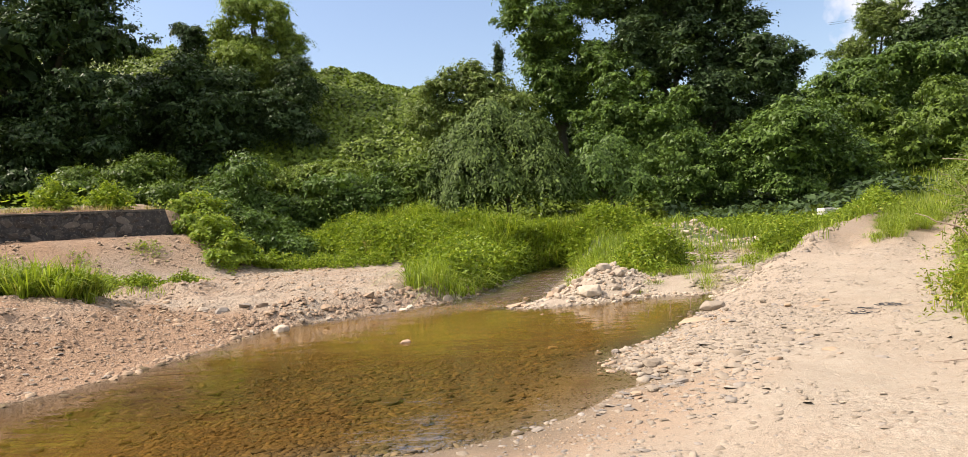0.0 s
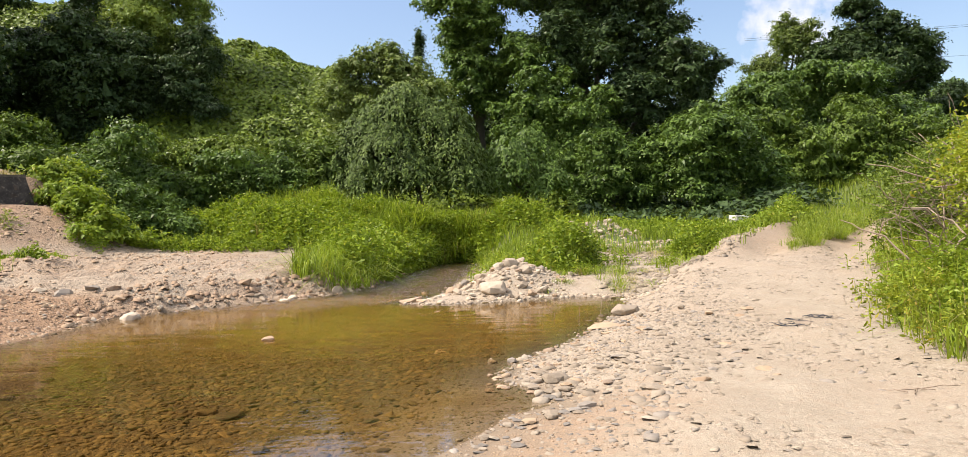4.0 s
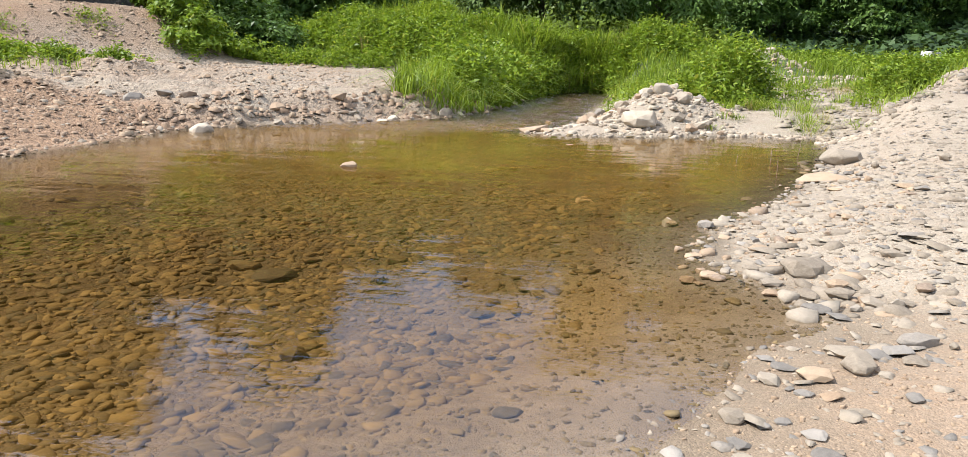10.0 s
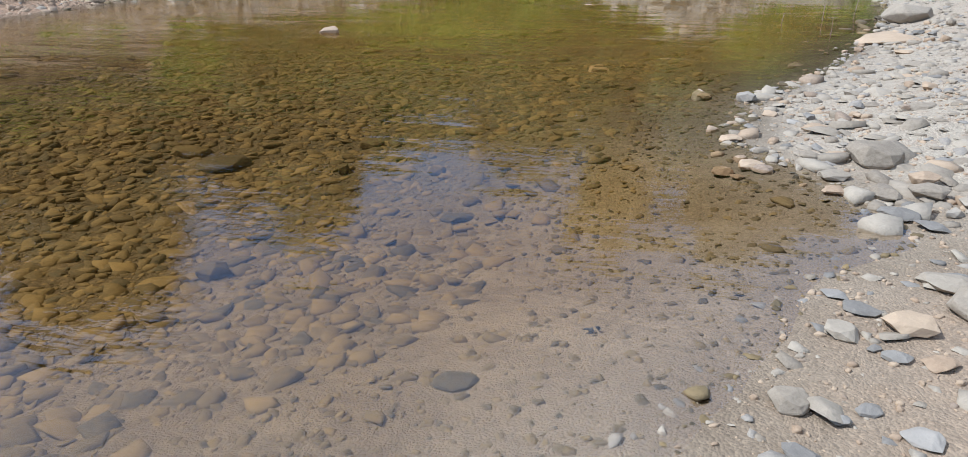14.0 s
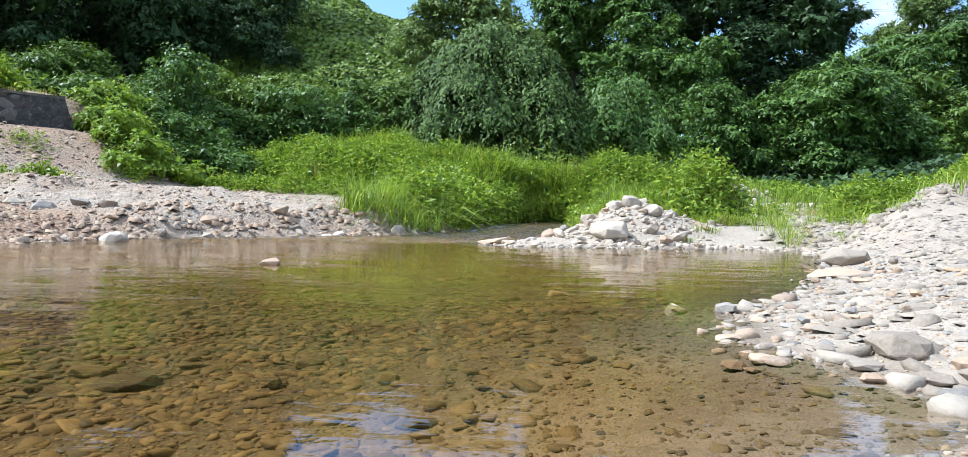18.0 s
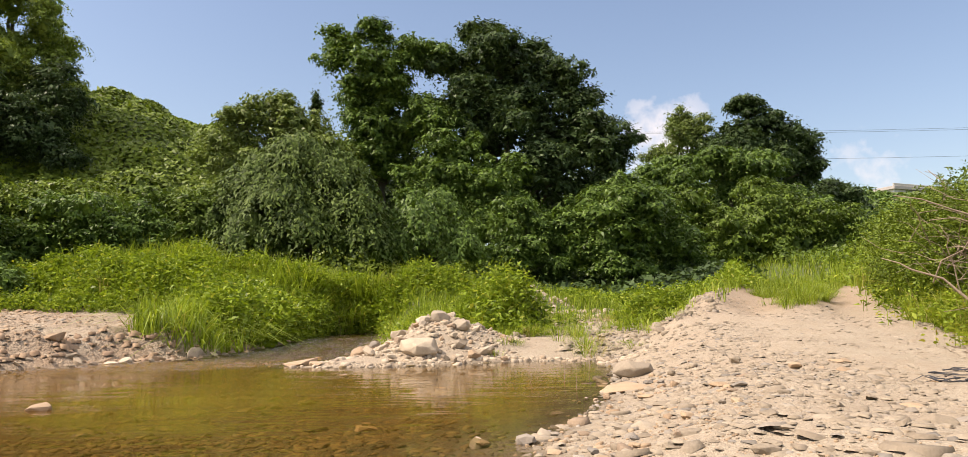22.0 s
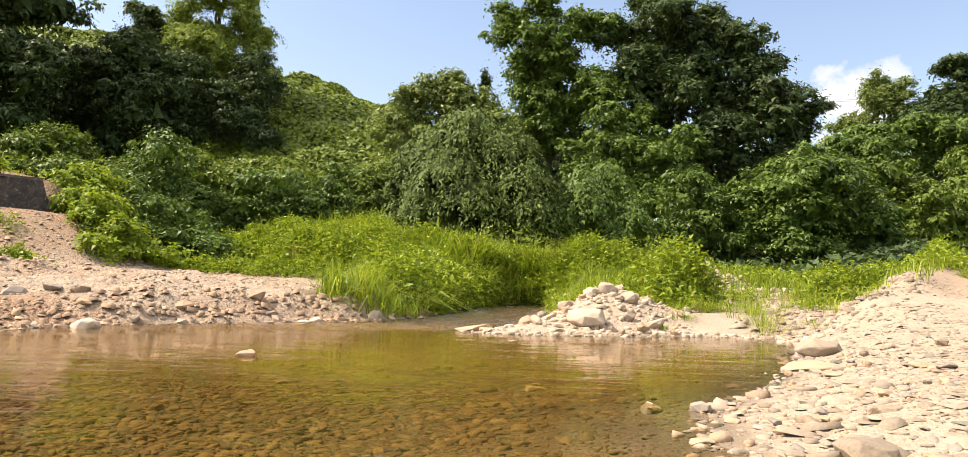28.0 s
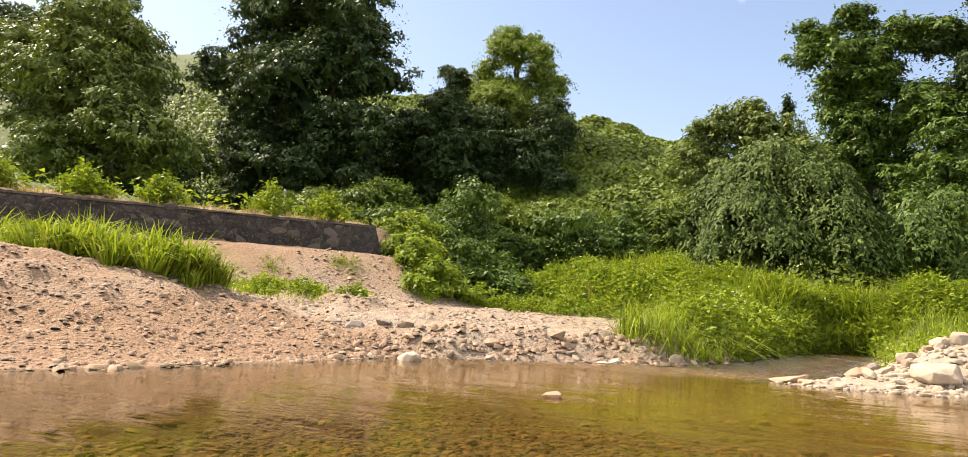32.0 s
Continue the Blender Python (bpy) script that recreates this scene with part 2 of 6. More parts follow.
def ground_material():
    m = Nodes("ground_soil")
    where = m.coords()
    big, mid, fine, grit = m.noise(0.35, 4.0), m.noise(2.3, 5.0), m.noise(14.0, 5.0, 0.7), m.noise(70.0, 3.0, 0.7)
    gravel = m.mix(m.span(mid, 0.3, 0.7), (0.27, 0.218, 0.152), (0.35, 0.293, 0.215))
    gravel = m.mix(m.span(grit, 0.35, 0.7, 0.0, 0.6), gravel, (0.43, 0.358, 0.264))
    gravel = m.mix(m.span(big, 0.45, 0.65, 0.0, 0.35), gravel, (0.36, 0.265, 0.18))
    gravel = m.mix(m.span(fine, 0.5, 0.66, 0.0, 0.65), gravel, (0.30, 0.22, 0.15))
    red = m.mix(m.span(fine, 0.3, 0.7), (0.20, 0.118, 0.063), (0.34, 0.215, 0.12))
    c = m.mix(m.attr("red"), gravel, red)
    grass = m.mix(mid, (0.05, 0.08, 0.02), (0.12, 0.14, 0.04))
    c = m.mix(m.attr("veg"), c, grass)
    stony = m.mix(m.span(mid, 0.35, 0.65), (0.04, 0.026, 0.011), (0.10, 0.066, 0.026))
    sandy = m.mix(m.span(mid, 0.35, 0.65), (0.155, 0.113, 0.07), (0.225, 0.172, 0.112))
    bed = m.mix(m.attr("sand"), stony, sandy)
    bed = m.mix(m.span(grit, 0.45, 0.75, 0.0, 0.35), bed, (0.26, 0.20, 0.12))
    wet = m.span(big, 0.3, 0.7, 0.8, 1.0)
    c = m.mix(m.math("MULTIPLY", m.attr("bed"), wet), c, bed)
    h = m.math("ADD", m.math("MULTIPLY", fine, 1.0), m.math("MULTIPLY", grit, 0.5))
    h = m.math("ADD", h, m.math("MULTIPLY", mid, 0.6))
    warp = m.nt.nodes.new("ShaderNodeVectorMath")
    warp.operation = "MULTIPLY_ADD"
    m.link(m.node_noise_vector(where, 6.0), warp.inputs[0])
    warp.inputs[1].default_value = (0.06, 0.06, 0.06)
    m.link(where, warp.inputs[2])
    tone_a, round_a = m.cells(34.0, warp.outputs[0])
    tone_b, round_b = m.cells(13.0, warp.outputs[0])
    tone_c, round_c = m.cells(140.0, warp.outputs[0])
    stony = m.math("MULTIPLY", m.span(m.attr("veg"), 0.0, 1.0, 1.0, 0.3), m.math("MULTIPLY", m.span(mid, 0.3, 0.62, 0.45, 1.0), m.span(m.attr("packed"), 0.0, 1.0, 1.0, 0.16)))
    c = m.mix(m.math("MULTIPLY", m.span(tone_a, 0.0, 0.45, 0.55, 0.0), stony), c, m.mix(1.0, c, (0.42, 0.38, 0.34), "MULTIPLY"))
    c = m.mix(m.math("MULTIPLY", m.span(tone_a, 0.75, 1.0, 0.0, 0.5), stony), c, m.mix(1.0, c, (1.32, 1.34, 1.36), "MULTIPLY"))
    c = m.mix(m.math("MULTIPLY", m.span(tone_b, 0.0, 0.35, 0.45, 0.0), stony), c, m.mix(1.0, c, (0.5, 0.46, 0.42), "MULTIPLY"))
    speck = m.span(m.attr("veg"), 0.0, 1.0, 1.0, 0.2)
    c = m.mix(m.math("MULTIPLY", m.span(tone_c, 0.0, 0.4, 0.42, 0.0), speck), c, m.mix(1.0, c, (0.55, 0.52, 0.49), "MULTIPLY"))
    c = m.mix(m.math("MULTIPLY", m.span(tone_c, 0.7, 1.0, 0.0, 0.45), speck), c, m.mix(1.0, c, (1.45, 1.44, 1.42), "MULTIPLY"))
    rounds = m.math("ADD", m.math("MULTIPLY", round_a, -0.7), m.math("MULTIPLY", round_b, -1.1))
    h = m.math("ADD", m.math("MULTIPLY", h, 0.7), m.math("MULTIPLY", rounds, stony))
    h = m.math("MULTIPLY", h, m.span(m.attr("sand"), 0.0, 1.0, 1.0, 0.3))
    h = m.math("ADD", h, m.math("MULTIPLY", round_c, -0.13))
    m.surface(c, 0.9, m.bump(h, 0.7, 0.04))
    return m.mat


def water_material():
    m = Nodes("stream_water")
    where = m.coords()
    stretch = m.node("ShaderNodeMapping")
    stretch.inputs["Scale"].default_value = (0.8, 2.0, 1.0)
    m.link(where, stretch.inputs[0])
    small = m.noise(5.0, 3.0, 0.5, stretch.outputs[0], 0.3)
    wide = m.noise(1.1, 2.0, 0.5, stretch.outputs[0])
    flow = m.noise(8.0, 4.0, 0.6, stretch.outputs[0], 0.6)
    h = m.math("ADD", m.math("MULTIPLY", small, m.span(wide, 0.35, 0.7, 0.15, 1.0)), m.math("MULTIPLY", flow, m.math("MULTIPLY", m.attr("riffle"), 6.0)))
    fine = m.noise(26.0, 2.0, 0.5, stretch.outputs[0], 0.4)
    h = m.math("ADD", h, m.math("MULTIPLY", fine, m.span(wide, 0.4, 0.65, 0.02, 0.22)))
    chop = m.node("ShaderNodeBump", Strength=0.35, Distance=0.05)
    m.link(m.math("MULTIPLY", flow, m.attr("riffle")), chop.inputs["Height"])
    m.link(m.bump(h, 0.115, 0.04), chop.inputs["Normal"])
    normal = chop.outputs[0]
    silt = m.node("ShaderNodeBsdfDiffuse")
    silt.inputs["Color"].default_value = (0.44, 0.225, 0.03, 1)
    body = m.node("ShaderNodeMixShader")
    m.link(m.attr("murk"), body.inputs[0])
    gloss = m.node("ShaderNodeBsdfGlossy", Roughness=0.01)
    clear = m.node("ShaderNodeBsdfTransparent")
    m.link(m.mix(m.attr("depth"), (1.0, 0.97, 0.92), (0.97, 0.79, 0.45)), clear.inputs["Color"])
    fres = m.node("ShaderNodeFresnel", IOR=1.72)
    m.link(m.span(m.attr("riffle"), 0.0, 1.0, 0.01, 0.06), gloss.inputs["Roughness"])
    m.link(normal, gloss.inputs["Normal"])
    m.link(normal, fres.inputs["Normal"])
    s = m.node("ShaderNodeMixShader")
    m.link(fres.outputs[0], s.inputs[0])
    m.link(clear.outputs[0], body.inputs[1])
    m.link(silt.outputs[0], body.inputs[2])
    m.link(body.outputs[0], s.inputs[1])
    m.link(gloss.outputs[0], s.inputs[2])
    m.link(s.outputs[0], m.out.inputs["Surface"])
    return m.mat


def wall_material(name, a, b, c3):
    m = Nodes(name)
    n, f = m.noise(1.6, 5.0, 0.65), m.noise(12.0, 5.0, 0.7)
    g = m.nt.nodes.new("ShaderNodeObjectInfo")
    c = m.mix(m.span(n, 0.35, 0.65), a, b)
    c = m.mix(m.span(f, 0.54, 0.66, 0.0, 0.8), c, c3)
    c = m.mix(m.span(m.noise(4.5, 4.0, 0.7), 0.5, 0.62, 0.0, 0.6), c, tuple(v * 0.6 for v in a))
    c = m.mix(m.math("MULTIPLY", m.math("POWER", g.outputs["Random"], 3.0), 0.5), c, c3)
    m.surface(c, 0.93, m.bump(f, 0.6, 0.03))
    return m.mat


M_GROUND = ground_material()
M_WATER = water_material()
M_STONE = stone_material("pale_stone", (0.18, 0.138, 0.092), (0.375, 0.31, 0.226), (0.24, 0.208, 0.17))
M_WHITE = stone_material("white_stone", (0.28, 0.21, 0.138), (0.51, 0.43, 0.32), (0.31, 0.225, 0.145))
M_GREY = stone_material("grey_slate", (0.13, 0.111, 0.089), (0.26, 0.228, 0.187), (0.34, 0.295, 0.24))
M_TAN = stone_material("tan_stone", (0.25, 0.165, 0.095), (0.43, 0.315, 0.20), (0.20, 0.145, 0.10))
M_CLOD = stone_material("earth_clod", (0.20, 0.125, 0.07), (0.36, 0.25, 0.155), (0.27, 0.18, 0.115))
M_BEDSTONE = stone_material("silted_stone", (0.05, 0.035, 0.015), (0.235, 0.16, 0.064), (0.035, 0.029, 0.02))
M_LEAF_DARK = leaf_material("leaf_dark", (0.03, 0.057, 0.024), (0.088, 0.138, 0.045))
M_LEAF_MID = leaf_material("leaf_mid", (0.052, 0.105, 0.022), (0.15, 0.235, 0.046))
M_LEAF_PALE = leaf_material("leaf_pale", (0.08, 0.125, 0.03), (0.22, 0.285, 0.07))
M_LEAF_VINE = leaf_material("leaf_vine", (0.06, 0.112, 0.016), (0.15, 0.22, 0.034))
M_LEAF_KUDZU = leaf_material("leaf_kudzu", (0.09, 0.15, 0.018), (0.20, 0.27, 0.036))
M_LEAF_LOCUST = leaf_material("leaf_locust", (0.12, 0.19, 0.035), (0.31, 0.40, 0.085), None, 0.34)
M_LEAF_ELM = leaf_material("leaf_elm", (0.035, 0.066, 0.016), (0.135, 0.195, 0.042), None, 0.16, 0.6)
M_LEAF_LIME = leaf_material("leaf_lime", (0.15, 0.21, 0.02), (0.35, 0.41, 0.045), (0.42, 0.33, 0.06), 0.45)
M_GRASS = leaf_material("grass_blade", (0.12, 0.20, 0.02), (0.32, 0.41, 0.05), (0.40, 0.40, 0.11), 0.42)
M_GRASS_DRY = leaf_material("grass_dry", (0.26, 0.24, 0.08), (0.46, 0.38, 0.18), (0.52, 0.41, 0.22), 0.35)
M_WEED = leaf_material("weed_leaf", (0.11, 0.195, 0.018), (0.31, 0.41, 0.045), (0.40, 0.41, 0.07), 0.4)
M_BARK = bark_material("bark", (0.10, 0.085, 0.065))
M_TWIG = bark_material("dry_twig", (0.27, 0.205, 0.145))
M_WALL = wall_material("rubble_wall", (0.022, 0.019, 0.016), (0.06, 0.05, 0.042), (0.14, 0.12, 0.10))
M_WALLSTONE = wall_material("wall_rubble", (0.026, 0.019, 0.014), (0.07, 0.052, 0.038), (0.21, 0.175, 0.14))
M_CAP = wall_material("wall_cap", (0.06, 0.05, 0.04), (0.12, 0.10, 0.075), (0.22, 0.18, 0.13))
M_CONCRETE = wall_material("concrete", (0.5, 0.47, 0.42), (0.62, 0.59, 0.54), (0.42, 0.39, 0.35))
M_ROOF = wall_material("house_roof", (0.30, 0.27, 0.25), (0.42, 0.38, 0.35), (0.5, 0.46, 0.43))
M_HOUSE = wall_material("house_wall", (0.66, 0.64, 0.6), (0.75, 0.73, 0.69), (0.55, 0.53, 0.5))
M_CABLE = bark_material("cable", (0.06, 0.06, 0.065))

# ---- geometry helpers ----
rng = np.random.default_rng(7)


def from_arrays(name, verts, faces, material, smooth=False):
    """A mesh from numpy arrays: verts (n, 3) and faces (m, 3 or 4)."""
    me = bpy.data.meshes.new(name)
    verts, faces = np.asarray(verts, np.float32), np.asarray(faces, np.int32)
    k = faces.shape[1]
    me.vertices.add(len(verts))
    me.vertices.foreach_set("co", verts.ravel())
    me.loops.add(faces.size)
    me.loops.foreach_set("vertex_index", faces.ravel())
    me.polygons.add(len(faces))
    me.polygons.foreach_set("loop_start", np.arange(0, faces.size, k, dtype=np.int32))
    if smooth:
        me.polygons.foreach_set("use_smooth", np.ones(len(faces), bool))
    me.materials.append(material)
    me.update(calc_edges=True)
    return me


def part(name, bm, material, parent, label=""):
    """Links a bmesh as one mesh object under a thing or a part."""
    me = bpy.data.meshes.new(name)
    bm.to_mesh(me)
    bm.free()
    me.materials.append(material)
    ob = new(name, me)
    ob.parent = parent
    return tagged(ob, label)


def mesh_part(name, me, parent, label=""):
    ob = new(name, me)
    ob.parent = parent
    return tagged(ob, label)


def empty_thing(name, place, label, category, group=""):
    ob = new(name)
    ob.empty_display_size = 0.2
    ob.location = place
    return tagged(ob, label, category, group)


def step(a, b, v):
    u = np.clip((np.asarray(v, float) - a) / (b - a), 0, 1)
    return u * u * (3 - 2 * u)


def lattice(x, y, seed):
    """Smooth value noise in -1..1 on a unit lattice."""
    xi, yi = np.floor(x), np.floor(y)
    u, v = x - xi, y - yi
    u, v = u * u * (3 - 2 * u), v * v * (3 - 2 * v)

    def h(a, b):
        s = np.sin(a * 127.1 + b * 311.7 + seed * 74.7) * 43758.5453
        return 2 * (s - np.floor(s)) - 1
    return (h(xi, yi) * (1 - u) + h(xi + 1, yi) * u) * (1 - v) + (h(xi, yi + 1) * (1 - u) + h(xi + 1, yi + 1) * u) * v


def fbm(x, y, scale, octaves=3, seed=0):
    x, y = np.asarray(x, float) / scale, np.asarray(y, float) / scale
    return sum(lattice(x * 2**k, y * 2**k, seed + k) / 2**k for k in range(octaves))


# ---- the plan: shores, road, wall ----
LEFT_SHORE = [(-9, -6), (-7.6, 0), (-6.3, 3), (-5.5, 5.6), (-5.3, 7.6), (-5.4, 9.4), (-5.6, 11.5), (-4.7, 12.8), (-3.45, 14.0), (-2.4, 15.3), (-1.95, 17.0), (-1.8, 19.5), (-1.75, 23), (-1.3, 25.6), (-0.7, 26.6)]
RIGHT_SHORE = [(-0.1, 26.4), (0.3, 24.6), (0.15, 21), (0.3, 17.6), (0.4, 15.0), (0.1, 13.6), (-0.3, 12.9), (0.5, 12.6), (1.5, 12.8), (2.9, 13.4), (4.25, 13.4), (3.95, 11.7), (3.35, 9.3), (2.65, 7.45),
               (2.15, 6.5), (2.02, 5.65), (2.3, 5.25), (2.48, 4.95), (2.48, 4.6), (2.15, 4.3), (1.95, 3.8), (1.7, 3.3), (1.2, 2.75), (0.6, 2.4), (-0.4, 2.1), (-2, 1.2), (-3.6, -1.5), (-4.6, -6)]
SHORE = np.array(LEFT_SHORE + RIGHT_SHORE)


def to_segments(x, y, pts, closed):
    """The least distance of many places from a line of points."""
    best = np.full(np.shape(x), 1e9)
    n = len(pts)
    for k in range(n if closed else n - 1):
        a, b = pts[k], pts[(k + 1) % n]
        d = b - a
        t = np.clip(((x - a[0]) * d[0] + (y - a[1]) * d[1]) / (d @ d), 0, 1)
        best = np.minimum(best, np.hypot(x - a[0] - t * d[0], y - a[1] - t * d[1]))
    return best


def shore_distance(x, y):
    """Distance from the water's edge: positive on land, negative in the water."""
    x, y = np.asarray(x, float), np.asarray(y, float)
    inside = np.zeros(np.shape(x), bool)
    n = len(SHORE)
    for k in range(n):
        (x0, y0), (x1, y1) = SHORE[k], SHORE[(k + 1) % n]
        if y0 != y1:
            inside ^= ((y0 > y) != (y1 > y)) & (x < (x1 - x0) * (y - y0) / (y1 - y0) + x0)
    return to_segments(x, y, SHORE, True) * np.where(inside, -1, 1)


WALL_A, WALL_B = np.array((-15.2, 22.8)), np.array((-25.6, 7.5))
WALL_WAY = (WALL_B - WALL_A) / np.linalg.norm(WALL_B - WALL_A)
WALL_OUT = np.array((-WALL_WAY[1], WALL_WAY[0]))       # towards the stream


def road_x(y):
    return np.interp(y, (-8, -3, 3, 8, 13, 17, 22, 30), (4.2, 4.0, 4.0, 5.0, 7.2, 9.2, 11.8, 15.5))


def ground_z(x, y, rough=True):
    """The height of the ground."""
    x, y = np.asarray(x, float), np.asarray(y, float)
    d = shore_distance(x, y)
    land = np.maximum(d, 0)
    mid = np.interp(y, (-6, 0, 6, 13, 20, 30, 34), (-6, -3, -1, -1.5, -0.8, 1, 2))
    left = step(0.3, -0.3, x - mid)
    # left gravel bank, steeper and higher near the camera
    steep = step(13.5, 8.5, y)
    z_left = (0.36 * step(0.0, 0.9, land + 0.3 * fbm(x, y, 0.9, 3, 77)) + 0.2 * step(1.0, 7.0, land)) * (1 - steep) + 1.1 * step(0.2, 4.6, land) * steep + 0.03 * np.minimum(land, 9)
    z_left += (0.05 + 0.12 * fbm(x, y, 0.7, 3, 78)) * step(0.15, 0.75, land) * step(11.6, 13.0, y) * step(19, 16, y)
    w = (x - WALL_A[0]) * WALL_OUT[0] + (y - WALL_A[1]) * WALL_OUT[1]
    along = (x - WALL_A[0]) * WALL_WAY[0] + (y - WALL_A[1]) * WALL_WAY[1]
    near_wall = step(4.6, 0.2, w) * step(-3.5, -0.3, along)
    z_left = z_left * (1 - near_wall) + 2.7 * near_wall
    terrace = step(0.0, -0.25, w) * step(-1.6, 0.0, along)
    z_left = z_left * (1 - terrace) + (3.78 + 0.5 * step(-0.6, -3.5, w)) * terrace
    # right bank: gravel, road and the bank beyond it
    rise = np.interp(y, (-10, 0, 6, 9, 13, 17, 22, 30, 40), (0.16, 0.12, 0.12, 0.24, 0.5, 0.98, 1.36, 1.55, 2.2))
    field = np.interp(y, (-10, 8, 14, 20, 26, 31, 37, 45), (0.12, 0.1, 0.2, 0.45, 0.8, 1.05, 1.7, 2.4))
    off = x - road_x(y)
    half = np.interp(y, (0, 10, 16, 25), (2.6, 2.6, 1.9, 1.7))
    on = step(-half - 1.0, -half + 0.2, off)
    ruts = -0.12 * (np.exp(-((np.abs(off) - 0.85) / 0.38) ** 2)) * step(12, 16, y) + 0.08 * np.exp(-((off + 1.75) / 0.3) ** 2) * step(14, 16.5, y) * (1 + 0.8 * fbm(x, y, 0.8, 2, 39))
    z_right = (field * (1 - on) + (rise + ruts) * on) * step(-0.05, 1.3, land)
    bank = step(0.0, 4.5, off - half * 0.95)
    z_right += bank * (1.35 - 0.25 * step(10, 18, y)) + 0.5 * step(5, 14, off - half)
    z_right += 0.4 * np.exp(-(((x - 1.75) / 0.8) ** 2 + ((y - 14.9) / 1.15) ** 2)) + 0.7 * np.exp(-(((x - 4.6) / 1.4) ** 2 + ((y - 25.5) / 1.6) ** 2)) + 0.24 * np.exp(-(((x - 6.9) / 0.45) ** 2 + ((y - 17.0) / 0.9) ** 2))
    z = z_left * left + z_right * (1 - left)
    # grass mound and rising ground behind
    mound = np.exp(-(((x + 7.9) / 4.0) ** 2 + ((y - 28.6) / 3.4) ** 2)) * 1.55 + np.exp(-(((x + 2.2) / 3.6) ** 2 + ((y - 27.0) / 3.2) ** 2)) * 0.75 + np.exp(-(((x - 0.8) / 2.2) ** 2 + ((y - 29.2) / 1.9) ** 2)) * 0.6
    z += mound * step(0.0, 1.5, land) * step(-0.2, 0.5, d + 0 * x)
    z += 1.2 * step(31, 37, y) * step(6, -2, x) * step(0, 2, land)
    z += np.interp(x, (-90, -44, -25, -21.5, -18.5, -14.3, -8, 2, 12), (22, 18.2, 14.8, 13.8, 12.9, 11.2, 7.8, 3.5, 0.0)) * step(33.5, 52, y) + 5.0 * step(-30, -90, x) * step(20, 60, y)
    z += 15.0 * step(48, 112, y) * step(6, 24, x)
    z -= 2.0 * step(150, 320, np.hypot(x, y - 20)) - 14 * step(120, 420, y)
    if rough:
        open_ground = step(45, 25, y)
        z += (fbm(x, y, 2.6, 3, 3) * 0.06 + fbm(x, y, 0.7, 3, 9) * 0.028) * step(0.0, 1.2, land) * open_ground
        z += left * (np.abs(fbm(x, y, 1.6, 3, 21)) * 0.13 + np.abs(fbm(x, y, 0.45, 2, 22)) * 0.1) * step(0.4, 2.5, land) * step(24, 14, y)
        z += fbm(x, y, 7, 3, 5) * 0.45 * step(34, 48, y)
    bed = -0.34 * step(0.0, 2.6, -d) - (0.03 + 0.14 * step(11.6, 13.2, y)) * step(0, 0.45, -d)
    bed = bed * (0.45 + 0.55 * step(15, 10, y)) + 0.03 * fbm(x, y, 0.9, 3, 14) * step(0.1, 0.8, -d)
    return np.where(d > 0, np.maximum(z, 0.004 + 0.02 * np.minimum(land, 1)), bed)


def mound_front(x):
    """Where the grass of the mound begins, as y over x."""
    return np.interp(x, (-12, -10.3, -8, -5, -3.7, -2.9, -2.2, -1.2, 0.5, 3.4), (26.5, 25.2, 24.4, 24.0, 23.2, 18.8, 17.2, 18.8, 26.2, 28.0))


